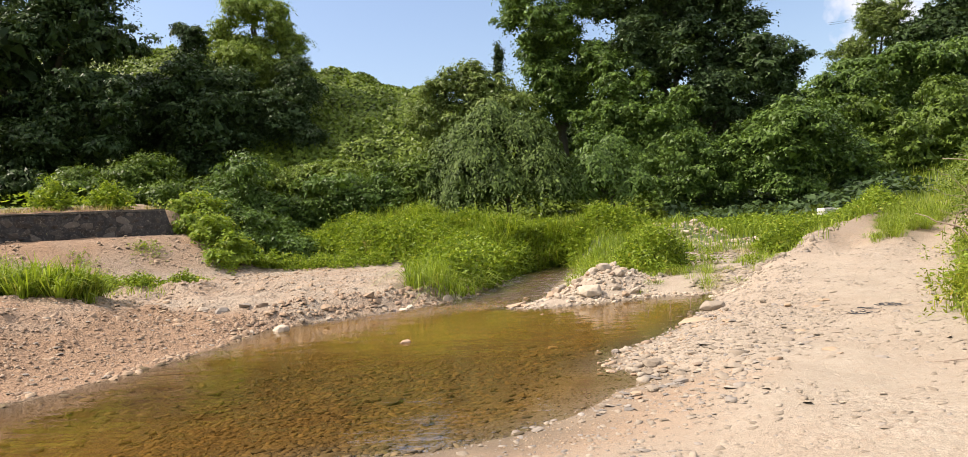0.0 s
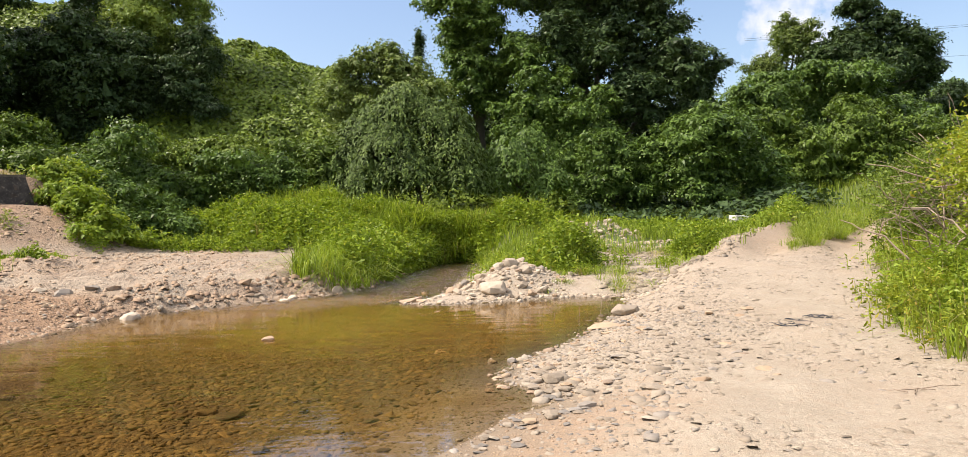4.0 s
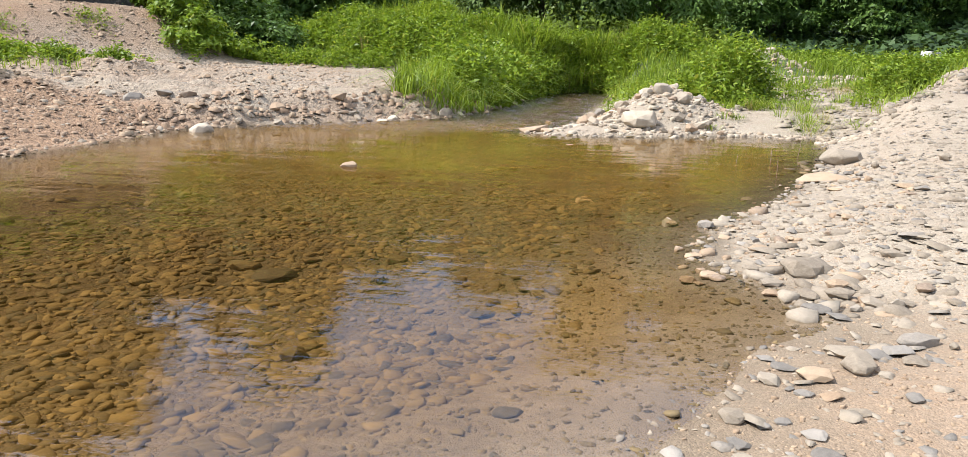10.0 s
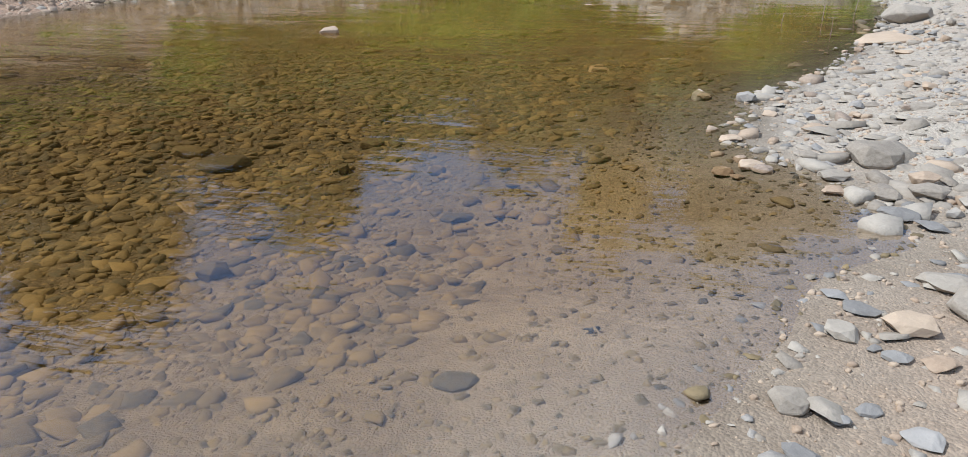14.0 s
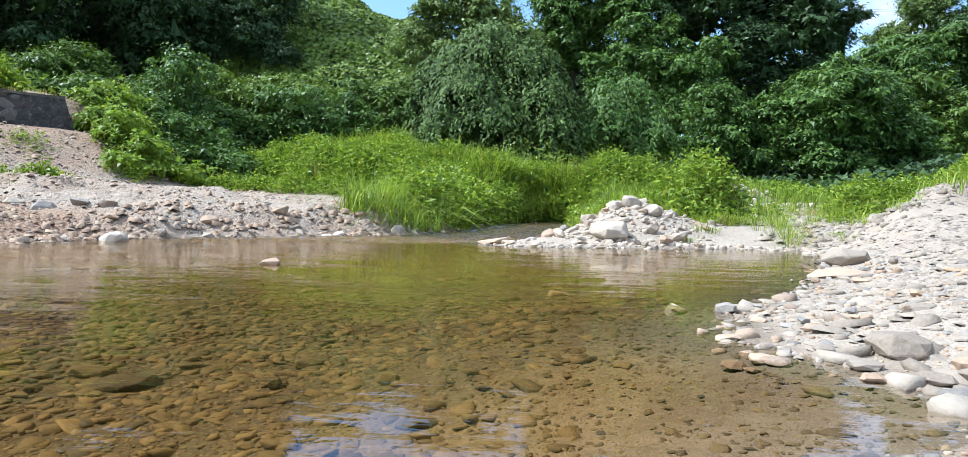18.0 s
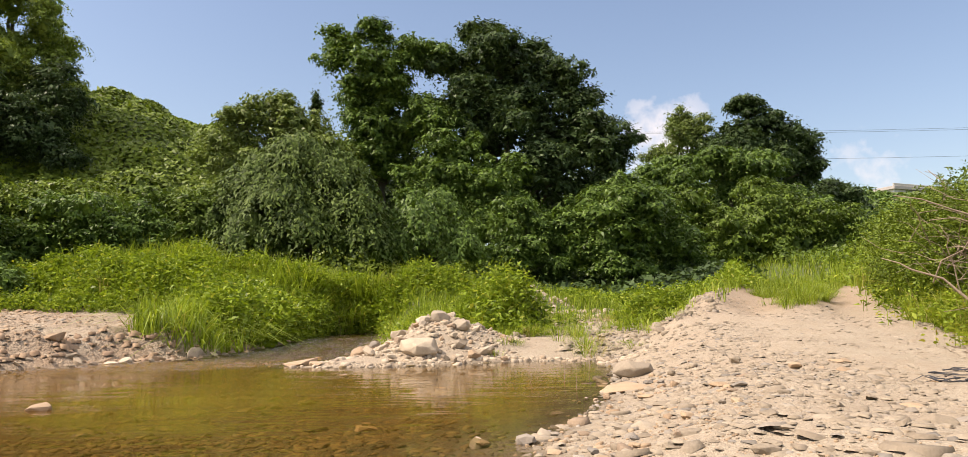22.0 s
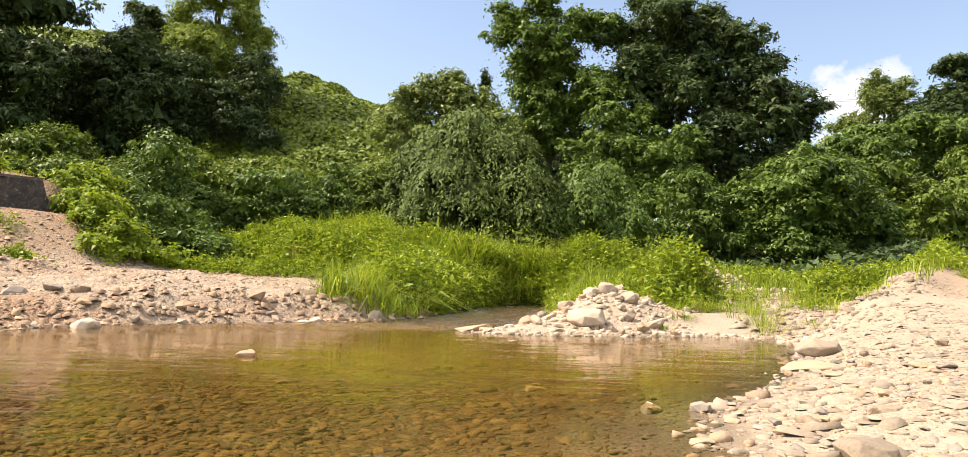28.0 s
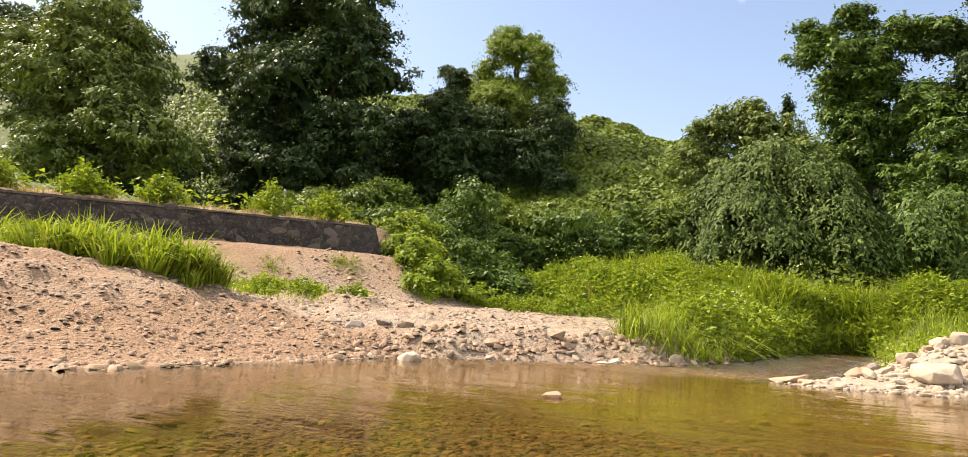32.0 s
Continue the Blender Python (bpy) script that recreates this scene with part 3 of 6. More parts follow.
def build_ground():
    xs = np.unique(np.concatenate([np.linspace(-700, -90, 12), np.linspace(-90, -30, 40), np.linspace(-30, -11, 55), np.arange(-11, 9, 0.13), np.linspace(9, 22, 60), np.linspace(22, 110, 50), np.linspace(110, 700, 12)]).round(3))
    ys = np.unique(np.concatenate([np.linspace(-500, -30, 8), np.linspace(-30, -5, 20), np.arange(-5, 19, 0.13), np.linspace(19, 54, 110), np.linspace(54, 130, 40), np.linspace(130, 900, 14)]).round(3))
    gx, gy = np.meshgrid(xs, ys)
    x, y = gx.ravel(), gy.ravel()
    verts = np.stack([x, y, ground_z(x, y)], 1)
    nx, ny = len(xs), len(ys)
    a = (np.arange(ny - 1)[:, None] * nx + np.arange(nx - 1)).ravel()
    me = from_arrays("ground", verts, np.stack([a, a + 1, a + nx + 1, a + nx], 1), M_GROUND, True)
    d = shore_distance(x, y)
    off = x - road_x(y)
    left = x < np.interp(y, (-6, 0, 6, 13, 20, 30, 34), (-6, -3, -1, -1.5, -0.8, 1, 2))
    patch = fbm(x, y, 2.0, 3, 33)
    veg_left = np.maximum(step(-0.2, 1.0, y - mound_front(x) + 0.4 * patch), step(-1.6, -3.0, (x - WALL_A[0]) * WALL_OUT[0] + (y - WALL_A[1]) * WALL_OUT[1] + patch))
    veg_right = np.maximum(step(2.0, 3.2, off + patch * 0.5 - 0.5 * step(10, 3, y)), step(19.3, 21.5, y + patch) * step(-1.9, -2.8, off + patch * 0.5) * step(0.1, 0.8, d))
    veg_right = np.maximum(veg_right, step(27, 31, y + patch))
    veg = np.where(left, veg_left, veg_right) * step(0.0, 0.4, d)
    red = np.where(left, step(13.5, 8, y + patch * 2) * 0.6 + 0.75 * step(2.6, 1.6, d + 0.5 * patch) * step(12.8, 11.4, y) + 0.3 * np.abs(fbm(x, y, 0.8, 3, 37)) + 0.25 * step(0.1, 0.5, patch) + 0.7 * step(4.5, 1.0, (x - WALL_A[0]) * WALL_OUT[0] + (y - WALL_A[1]) * WALL_OUT[1]), 0.38 * step(13.5, 17, y) * step(2.2, 1.4, np.abs(off)) + 0.6 * step(5.4, 4.0, y) * step(0.0, 2.0, y) * step(1.6, 0.5, d)) * step(30, 20, y)
    bed = step(0.12 + 0.75 * step(5.6, 4.6, y), -0.12, d + 0.12 * patch)
    sand = step(0.2, 2.0, x + 0.7 * patch) * step(8, 5, y) * step(0.3 + 1.6 * step(5.6, 4.6, y), 0.1, d)
    for key, values in (("veg", veg), ("red", red), ("bed", bed), ("sand", sand), ("packed", np.where(left, 0.0, 1.0 - 0.35 * step(0.1, 0.4, patch)) * step(-0.3, 0.1, d) + 0.8 * sand)):
        at = me.attributes.new(key, "FLOAT", "POINT")
        at.data.foreach_set("value", np.clip(values, 0, 1).astype(np.float32))
    tagged(new("ground", me), "pale gravel and reddish earth banks round the stream", "ground", kind="structure")


def build_water():
    xs = np.unique(np.concatenate([np.arange(-9.5, 5, 0.25), np.arange(-4.6, 1.0, 0.07)]).round(3))
    ys = np.unique(np.concatenate([np.arange(-6, 27.5, 0.25), np.arange(12.2, 26.6, 0.07)]).round(3))
    gx, gy = np.meshgrid(xs, ys)
    x, y = gx.ravel(), gy.ravel()
    d = shore_distance(x, y)
    riffle = step(12.4, 14.2, y - 0.25 * x) * step(1.2, 0.4, x - 0.15 * (y - 14))
    z = 0.012 * np.maximum(y - 15.5, 0) + riffle * (0.02 * fbm(x, 1.7 * y, 0.34, 3, 91) + 0.014 * np.sin(9 * y + 4 * fbm(x, y, 0.8, 2, 92)))
    nx = len(xs)
    a = (np.arange(len(ys) - 1)[:, None] * nx + np.arange(nx - 1)).ravel()
    faces = np.stack([a, a + 1, a + nx + 1, a + nx], 1)
    faces = faces[(d[faces] < 0.35).any(1)]
    used, inverse = np.unique(faces, return_inverse=True)
    me = from_arrays("water", np.stack([x, y, z], 1)[used], inverse.reshape(faces.shape), M_WATER, True)
    murk = (0.004 + (0.03 + 0.08 * step(4.5, 2.5, y)) * step(1.2, -3.5, x) * step(0, 1.5, -d) + 0.2 * step(5.0, 9.5, y) * step(15, 12.5, y + 0.3 * x)) * step(0, 0.8, -d)
    for key, values in (("riffle", riffle), ("murk", murk), ("depth", step(0.0, 0.9, -d))):
        at = me.attributes.new(key, "FLOAT", "POINT")
        at.data.foreach_set("value", values[used].astype(np.float32))
    ob = tagged(new("water", me), "clear shallow brown stream pool with gentle ripples", "water", kind="structure")
    ob.visible_shadow = False


build_ground()
build_water()

# ---- foliage and stone makers ----


def unit(v):
    return v / np.maximum(np.linalg.norm(v, axis=-1, keepdims=True), 1e-9)


def leaf_quads(base, ahead, size, wide=0.5, fold=0.25, face=None):
    """Folded diamond leaves: base points, directions, lengths, and the way that their upper sides face."""
    n = len(base)
    if face is None:
        face = unit(rng.normal(size=(n, 3)) + (0, 0, 1.2))
    ahead = unit(ahead - face * (ahead * face).sum(1, keepdims=True))
    side = np.cross(ahead, face)
    s = np.asarray(size).reshape(-1, 1)
    mid = base + ahead * s * 0.45
    tip = base + ahead * s - face * s * 0.12
    l, r = mid - side * s * wide * 0.5 + face * s * fold * 0.4, mid + side * s * wide * 0.5 + face * s * fold * 0.4
    verts = np.stack([base, r, tip, l], 1).reshape(-1, 3)
    return verts, np.arange(4 * n).reshape(-1, 4)


def leaf_tris(base, ahead, size, wide, face):
    """Plain pointed leaves for trees that stay far off."""
    ahead = unit(ahead - face * (ahead * face).sum(1, keepdims=True))
    side = np.cross(ahead, face)
    s = np.asarray(size).reshape(-1, 1)
    verts = np.stack([base - side * s * wide * 0.5, base + side * s * wide * 0.5 + face * s * 0.08, base + ahead * s - face * s * 0.1], 1).reshape(-1, 3)
    return verts, np.arange(3 * len(base)).reshape(-1, 3)


def broken_lobes(lobes):
    """Each round lobe becomes several smaller, uneven ones with gaps between them."""
    made = []
    for lobe in np.array(lobes, float):
        c, r = lobe[:3], lobe[3:6]
        n = int(np.clip(5 + 2.6 * r.mean(), 6, 13))
        way = unit(rng.normal(size=(n, 3)) + (0, -0.1, 0.35))
        for w in way:
            k = rng.uniform(0.26, 0.5)
            made.append((*(c + w * r * rng.uniform(0.55, 0.9)), *(r * k * (rng.uniform(0.85, 1.4), rng.uniform(0.85, 1.4), rng.uniform(0.55, 0.9)))))
        made.append((*c, *(r * 0.55)))
    return np.array(made)


def lobe_leaves(lobes, density, size, droop=0.3, wide=0.5, floor=None):
    """Leaves in small tufts and arching sprays round many uneven lobes (x, y, z, rx, ry, rz), with a close leafy inside."""
    bases, faces, sizes = [], [], []
    for lobe in broken_lobes(lobes):
        c, r = lobe[:3], lobe[3:6]
        # the close inside of the crown
        m = 46
        w = unit(rng.normal(size=(m, 3)))
        bases.append(c + w * r * rng.uniform(0.3, 0.62, (m, 1)))
        faces.append(w)
        sizes.append(np.full(m, r.mean() * 0.62) * rng.uniform(0.7, 1.2, m))
        # tufts on the outside
        tufts = int(9 + 11 * r.mean())
        way = unit(rng.normal(size=(tufts, 3)) + (0, -0.15, 0.45))
        centre = c + way * r * rng.uniform(0.62, 1.1, (tufts, 1))
        tuft_r = r.mean() ** 0.6 * rng.uniform(0.18, 0.42, tufts)
        n = np.maximum(4, (tuft_r**2 * 5.0 * density).astype(int))
        k = np.repeat(np.arange(tufts), n)
        d = unit(rng.normal(size=(len(k), 3)) + way[k] * 0.8 + (0, 0, 0.35))
        bases.append(centre[k] + d * (tuft_r[k] * rng.uniform(0.45, 1.0, len(k)))[:, None] * (1.25, 1.25, 0.5) + rng.normal(size=(len(k), 3)) * 0.1 * tuft_r[k][:, None])
        faces.append(unit(d * 0.6 + way[k] * 0.35 + (0, 0, 0.45)))
        sizes.append(size * 0.8 * rng.uniform(0.55, 1.5, len(k)))
        # sprays of leaves that reach out of the lobe
        sprays = int(tufts * 1.7)
        w = unit(rng.normal(size=(sprays, 3)) + (0, 0, 0.25))
        reach = r.mean() ** 0.5 * rng.uniform(0.35, 1.15, sprays)
        m = int(max(7, 0.15 * density))
        j, u = np.repeat(np.arange(sprays), m), np.tile(np.linspace(0, 1, m), sprays)
        line = unit(w + rng.normal(size=(sprays, 3)) * 0.35)
        tip = c + w[j] * r * 0.86 + line[j] * (reach[j] * u)[:, None]
        tip[:, 2] += reach[j] * (0.3 * u - (0.45 + 0.9 * droop) * u * u)
        bases.append(tip + rng.normal(size=tip.shape) * 0.08)
        faces.append(unit(w[j] * 0.45 + (0, 0, 0.8)))
        sizes.append(size * 0.8 * rng.uniform(0.6, 1.4, len(j)) * (1.1 - 0.4 * u))
    base, face, big = np.concatenate(bases), np.concatenate(faces), np.concatenate(sizes)
    if floor is not None:
        keep = base[:, 2] > floor + rng.uniform(-0.3, 0.3, len(base))
        base, face, big = base[keep], face[keep], big[keep]
    n = len(base)
    face = unit(face + rng.normal(size=(n, 3)) * 0.36)
    ahead = unit(face * 0.3 + rng.normal(size=(n, 3)) * 0.55 + (0, 0, -droop))
    return leaf_tris(base, ahead, big, wide + 0.08, face)


def join_quads(*sets):
    verts, faces, k = [], [], 0
    for v, f in sets:
        verts.append(v)
        faces.append(f + k)
        k += len(v)
    return np.concatenate(verts), np.concatenate(faces)


def tube(bm, points, radii, sides=7):
    """A tapering round limb along a line of points, welded into the bmesh."""
    rings = []
    for k, (p, r) in enumerate(zip(points, radii)):
        a, b = Vector(points[max(k - 1, 0)]), Vector(points[min(k + 1, len(points) - 1)])
        q = (b - a).to_track_quat("Z", "Y")
        rings.append([bm.verts.new(Vector(p) + q @ Vector((r * math.cos(2 * math.pi * s / sides), r * math.sin(2 * math.pi * s / sides), 0))) for s in range(sides)])
    for low, high in zip(rings, rings[1:]):
        for s in range(sides):
            bm.faces.new((low[s], low[(s + 1) % sides], high[(s + 1) % sides], high[s]))
    bm.faces.new(rings[-1])
    return bm


def bent(a, b, sag=0.0, wander=0.1, n=5):
    a, b = np.array(a, float), np.array(b, float)
    line = [a + (b - a) * t for t in np.linspace(0, 1, n)]
    length = np.linalg.norm(b - a)
    return [tuple(p + (rng.normal(size=3) * wander * length * 0.3 if 0 < k < n - 1 else 0) + (0, 0, sag * length * math.sin(math.pi * k / (n - 1)))) for k, p in enumerate(line)]


def tree(name, foot, lobes, label, material, density=60, size=0.26, droop=0.3, trunk=0.28, category="tree", group="", extra=None, wide=0.5, limbs=5):
    """A tree: tapered trunk, limbs that reach into the lobes, and a crown of many leaves. Lobes are given in the world."""
    fx, fy = foot
    fz = float(ground_z(fx, fy)) - 0.15
    thing = empty_thing(name, (fx, fy, fz), label, category, group)
    rel = [(a - fx, b - fy, c - fz, *r) for a, b, c, *r in lobes]
    top = max(rel, key=lambda l: l[2])
    mesh_part("trunk", finish(tube(bmesh.new(), bent((0, 0, 0), (top[0] * 0.8, top[1] * 0.8, top[2]), 0, 0.12, 6), np.linspace(trunk, trunk * 0.25, 6)), "trunk", M_BARK), thing)
    picks = sorted(rel, key=lambda l: -l[3])[:limbs]
    for l in picks:
        h = min(l[2] * 0.55, top[2] * 0.6)
        start = (top[0] * 0.8 * h / top[2], top[1] * 0.8 * h / top[2], h)
        mesh_part("limb", finish(tube(bmesh.new(), bent(start, l[:3], 0.06, 0.15, 5), np.linspace(trunk * 0.5, trunk * 0.12, 5), 6), "limb", M_BARK), thing)
    quads = lobe_leaves(rel, density, size, droop, wide=wide, floor=0.1)
    mesh_part("crown", from_arrays("crown", *quads, material), thing)
    if extra:
        sub, sub_mat, sub_density, sub_size = extra
        sub = [(a - fx, b - fy, c - fz, *r) for a, b, c, *r in sub]
        mesh_part("vine", from_arrays("vine", *lobe_leaves(sub, sub_density, sub_size, 0.6), M_LEAF_VINE if sub_mat is None else sub_mat), thing, "hanging climbing vine leaves")
    return thing


def finish(bm, name, material, smooth=True):
    me = bpy.data.meshes.new(name)
    if smooth:
        for f in bm.faces:
            f.smooth = True
    bm.to_mesh(me)
    bm.free()
    me.materials.append(material)
    return me


def blades(x, y, height, width, lean=0.35, z=None, curve=0.5):
    """Grass blades: bent strips of two quads that taper to a point."""
    n = len(x)
    if z is None:
        z = ground_z(x, y) - 0.02
    base = np.stack([x, y, z], 1)
    turn = rng.uniform(0, 2 * np.pi, n)
    out = np.stack([np.cos(turn), np.sin(turn), 0 * turn], 1)
    side = np.stack([-np.sin(turn), np.cos(turn), 0 * turn], 1)
    h = np.asarray(height)[:, None] if np.ndim(height) else np.full((n, 1), height)
    w = np.asarray(width)[:, None] if np.ndim(width) else np.full((n, 1), width)
    l = np.abs(rng.normal(size=(n, 1))) * lean
    up = np.array((0, 0, 1.0))
    mid = base + up * h * 0.55 + out * h * l * 0.35
    tip = base + up * h * (1 - curve * l * 0.5) + out * h * l * (1.0 + curve * 0.3)
    verts = np.stack([base - side * w * 0.4, base + side * w * 0.4, mid + side * w * 0.5, mid - side * w * 0.5, tip + side * w * 0.06, tip - side * w * 0.06], 1).reshape(-1, 3)
    k = np.arange(n)[:, None] * 6
    faces = np.concatenate([k + (0, 1, 2, 3), k + (3, 2, 4, 5)])
    return verts, faces


def rock_mesh(name, seed, material, level=2, sharp=0.5, flat=0.6, worn=0):
    """A broken, slightly worn stone: the hull of a few corners, with its edges taken off and its faces uneven."""
    r = np.random.default_rng(seed)
    p = unit(r.normal(size=(int(13 + 4 * level), 3)))
    p = np.sign(p) * np.abs(p) ** (1.0 - 0.12 * sharp) * r.uniform(0.78, 1.05, (len(p), 1))
    p *= r.uniform(0.85, 1.15), r.uniform(0.6, 0.9), flat * r.uniform(0.8, 1.15)
    bm = bmesh.new()
    for c in p:
        bm.verts.new(c)
    hull = bmesh.ops.convex_hull(bm, input=bm.verts)
    bmesh.ops.delete(bm, geom=[v for v in hull["geom_interior"] if isinstance(v, bmesh.types.BMVert)], context="VERTS")
    bmesh.ops.dissolve_limit(bm, angle_limit=0.17, verts=bm.verts, edges=bm.edges)
    bmesh.ops.bevel(bm, geom=bm.edges[:], offset=0.035 + 0.07 * (1 - sharp), segments=2, profile=0.6, affect="EDGES", clamp_overlap=True)
    bmesh.ops.triangulate(bm, faces=bm.faces)
    for k in range(worn):
        bmesh.ops.subdivide_edges(bm, edges=bm.edges[:], cuts=1, use_grid_fill=True)
        bmesh.ops.triangulate(bm, faces=bm.faces)
    if worn:
        co = np.array([v.co for v in bm.verts])
        rough = fbm(co[:, 0] + 0.7 * co[:, 2], co[:, 1] - 0.6 * co[:, 2], 0.45, 3, seed) * 0.06
        for v, k in zip(bm.verts, rough):
            v.co *= 1 + k
    bmesh.ops.recalc_face_normals(bm, faces=bm.faces)
    return finish(bm, name, material, worn > 1)


def merged_rocks(name, x, y, size, material, sink=0.3, flat=0.55, seed=1, z=None):
    """Many small stones as one mesh."""
    r = np.random.default_rng(seed)
    shapes = []
    for k in range(14):
        # a broken slab: three rings of five corners and a top
        angle = np.linspace(0, 2 * np.pi, 5, endpoint=False) + r.uniform(-0.45, 0.45, 5)
        radius = r.uniform(0.58, 1.25, 5)
        inset = r.uniform(0.65, 0.92)
        rings = []
        for size_k, height in ((0.92, -0.6), (1.0, 0.1), (inset, 0.75)):
            rad = radius * size_k * r.uniform(0.9, 1.1, 5)
            rings.append(np.stack([np.cos(angle) * rad, np.sin(angle) * rad * 0.78, height + r.uniform(-0.14, 0.14, 5)], 1))
        v = np.concatenate(rings + [np.array([[0, 0, 0.85 + r.uniform(-0.1, 0.1)]])]) * (1, 1, flat * r.uniform(0.7, 1.2))
        f = []
        for ring in ((5,) if sink >= 0.45 else (0, 5)):
            for s in range(5):
                a, c, e, g = ring + s, ring + (s + 1) % 5, ring + 5 + (s + 1) % 5, ring + 5 + s
                f += [(a, c, e), (a, e, g)]
        f += [(10 + s, 10 + (s + 1) % 5, 15) for s in range(5)]
        shapes.append((v, np.array(f)))
    n = len(x)
    if z is None:
        z = ground_z(x, y)
    verts, faces, k = [], [], 0
    nv = len(shapes[0][0])
    pick = r.integers(0, len(shapes), n)
    turn = r.uniform(0, 2 * np.pi, n)
    tilt = r.normal(size=(n, 2)) * 0.15
    all_v = np.stack([shapes[p][0] for p in range(len(shapes))])[pick] * np.asarray(size)[:, None, None]
    c, s = np.cos(turn)[:, None], np.sin(turn)[:, None]
    vx, vy, vz = all_v[..., 0], all_v[..., 1], all_v[..., 2]
    wx, wy = vx * c - vy * s, vx * s + vy * c
    wz = vz + wx * tilt[:, :1] + wy * tilt[:, 1:]
    zz = (z + np.asarray(size) * flat * (0.5 - sink))[:, None]
    verts = np.stack([wx + x[:, None], wy + y[:, None], wz + zz], -1).reshape(-1, 3)
    fs = np.stack([shapes[p][1] for p in range(len(shapes))])[pick] + (np.arange(n) * nv)[:, None, None]
    return from_arrays(name, verts, fs.reshape(-1, 3), material)

# ---- the far side: trees ----
def weeping_tree(name, foot, domes, shoots, leaves, size, label, material, trunk=0.3):
    """A tree with hanging boughs: limbs to each dome (x, y, z of its top, radius, depth), and long leafy shoots that arch out and hang."""
    fx, fy = foot
    fz = float(ground_z(fx, fy)) - 0.15
    thing = empty_thing(name, (fx, fy, fz), label, "tree")
    verts = []
    top = max(d[2] for d in domes) - fz
    mesh_part("trunk", finish(tube(bmesh.new(), bent((0, 0, 0), (0.2, -0.2, top - 0.8), 0, 0.1, 6), np.linspace(trunk, trunk * 0.25, 6)), "trunk", M_BARK), thing)
    weight = np.array([d[3] ** 2 for d in domes])
    for (dx, dy, dz, radius, depth), share in zip(domes, weight / weight.sum()):
        c = np.array((dx - fx, dy - fy, dz - fz))
        mesh_part("limb", finish(tube(bmesh.new(), bent((0, 0, top * 0.35), c - (0, 0, depth * 0.35), 0.08, 0.12, 5), np.linspace(trunk * 0.5, trunk * 0.1, 5), 6), "limb", M_BARK), thing)
        n = int(shoots * share)
        turn, u = rng.uniform(0, 2 * np.pi, n), rng.uniform(0, 1, n) ** 0.55
        out = np.stack([np.cos(turn), np.sin(turn), 0 * turn], 1)
        start = c + out * (radius * 0.8 * u)[:, None] - np.array((0, 0, 1)) * (depth * (0.06 + 0.5 * u * u + rng.uniform(-0.05, 0.22, n)))[:, None]
        length = rng.uniform(0.35, 1.25, n) * radius ** 0.4
        k, w = np.repeat(np.arange(n), leaves), np.tile(np.linspace(0, 1, leaves), n)
        swing = unit(out + rng.normal(size=(n, 3)) * (0.5, 0.5, 0.1))
        p = start[k] + swing[k] * (length[k] * 0.6 * w * (1 - 0.35 * w))[:, None]
        p[:, 2] += length[k] * (0.28 * w - 1.0 * w * w)
        p += rng.normal(size=p.shape) * 0.06
        face = unit(out[k] * 0.75 + (0, 0, 0.75) + rng.normal(size=p.shape) * 0.35)
        ahead = unit(rng.normal(size=p.shape) * 0.5 + swing[k] * 0.4 + (0, 0, -1.0))
        verts.append(leaf_tris(p, ahead, size * rng.uniform(0.6, 1.35, len(p)), 0.5, face))
        # leaves on the inner twigs
        m = int(150 * radius)
        way = unit(rng.normal(size=(m, 3)))
        at = c - (0, 0, depth * 0.5) + way * (radius * 0.52, radius * 0.52, depth * 0.3) * rng.uniform(0.4, 1.0, (m, 1))
        verts.append(leaf_tris(at, unit(rng.normal(size=(m, 3)) + (0, 0, -0.4)), radius * 0.22 * rng.uniform(0.6, 1.2, m), 0.7, way))
    mesh_part("crown", from_arrays("crown", *join_quads(*verts), material), thing)
    return thing


weeping_tree("weeping_elm", (-3.4, 34.2), [(-3.8, 33.4, 8.5, 2.2, 2.4), (-5.4, 33.2, 7.6, 1.9, 2.3), (-2.2, 33.2, 7.8, 1.9, 2.3), (-6.3, 32.8, 6.2, 1.7, 2.4), (-4.3, 32.2, 6.7, 2.0, 2.3), (-1.4, 32.4, 6.3, 1.7, 2.4), (-5.4, 31.8, 5.0, 1.8, 2.1), (-3.3, 31.5, 5.2, 1.8, 2.0), (-1.0, 32.0, 4.7, 1.4, 1.5)], 2100, 17, 0.19,
             "broad weeping tree with pale green hanging leaves", M_LEAF_ELM)
weeping_tree("willow_shrub", (1.9, 34.4), [(1.2, 33.6, 6.0, 1.8, 3.0), (2.9, 33.8, 5.0, 1.5, 2.6), (0.2, 33.0, 4.6, 1.2, 2.0), (2.2, 34.2, 6.5, 1.2, 2.2)], 620, 18, 0.18,
             "bushy small tree with arching yellow-green sprays", M_LEAF_MID, 0.14)
tree("acacia_tree", (-6.3, 40), [(-6.2, 39.6, 9.3, 2.6, 2.2, 1.9), (-4.0, 40, 8.8, 2.2, 2, 1.8), (-6.1, 39.5, 11.3, 1.4, 1.2, 0.9), (-8.3, 39.5, 8.3, 1.8, 1.8, 1.6), (-7.8, 39.2, 10.6, 1.1, 1, 0.7)],
     "grey-green feathery tree rising over the shrubs", M_LEAF_PALE, 60, 0.24, 0.3, 0.2)
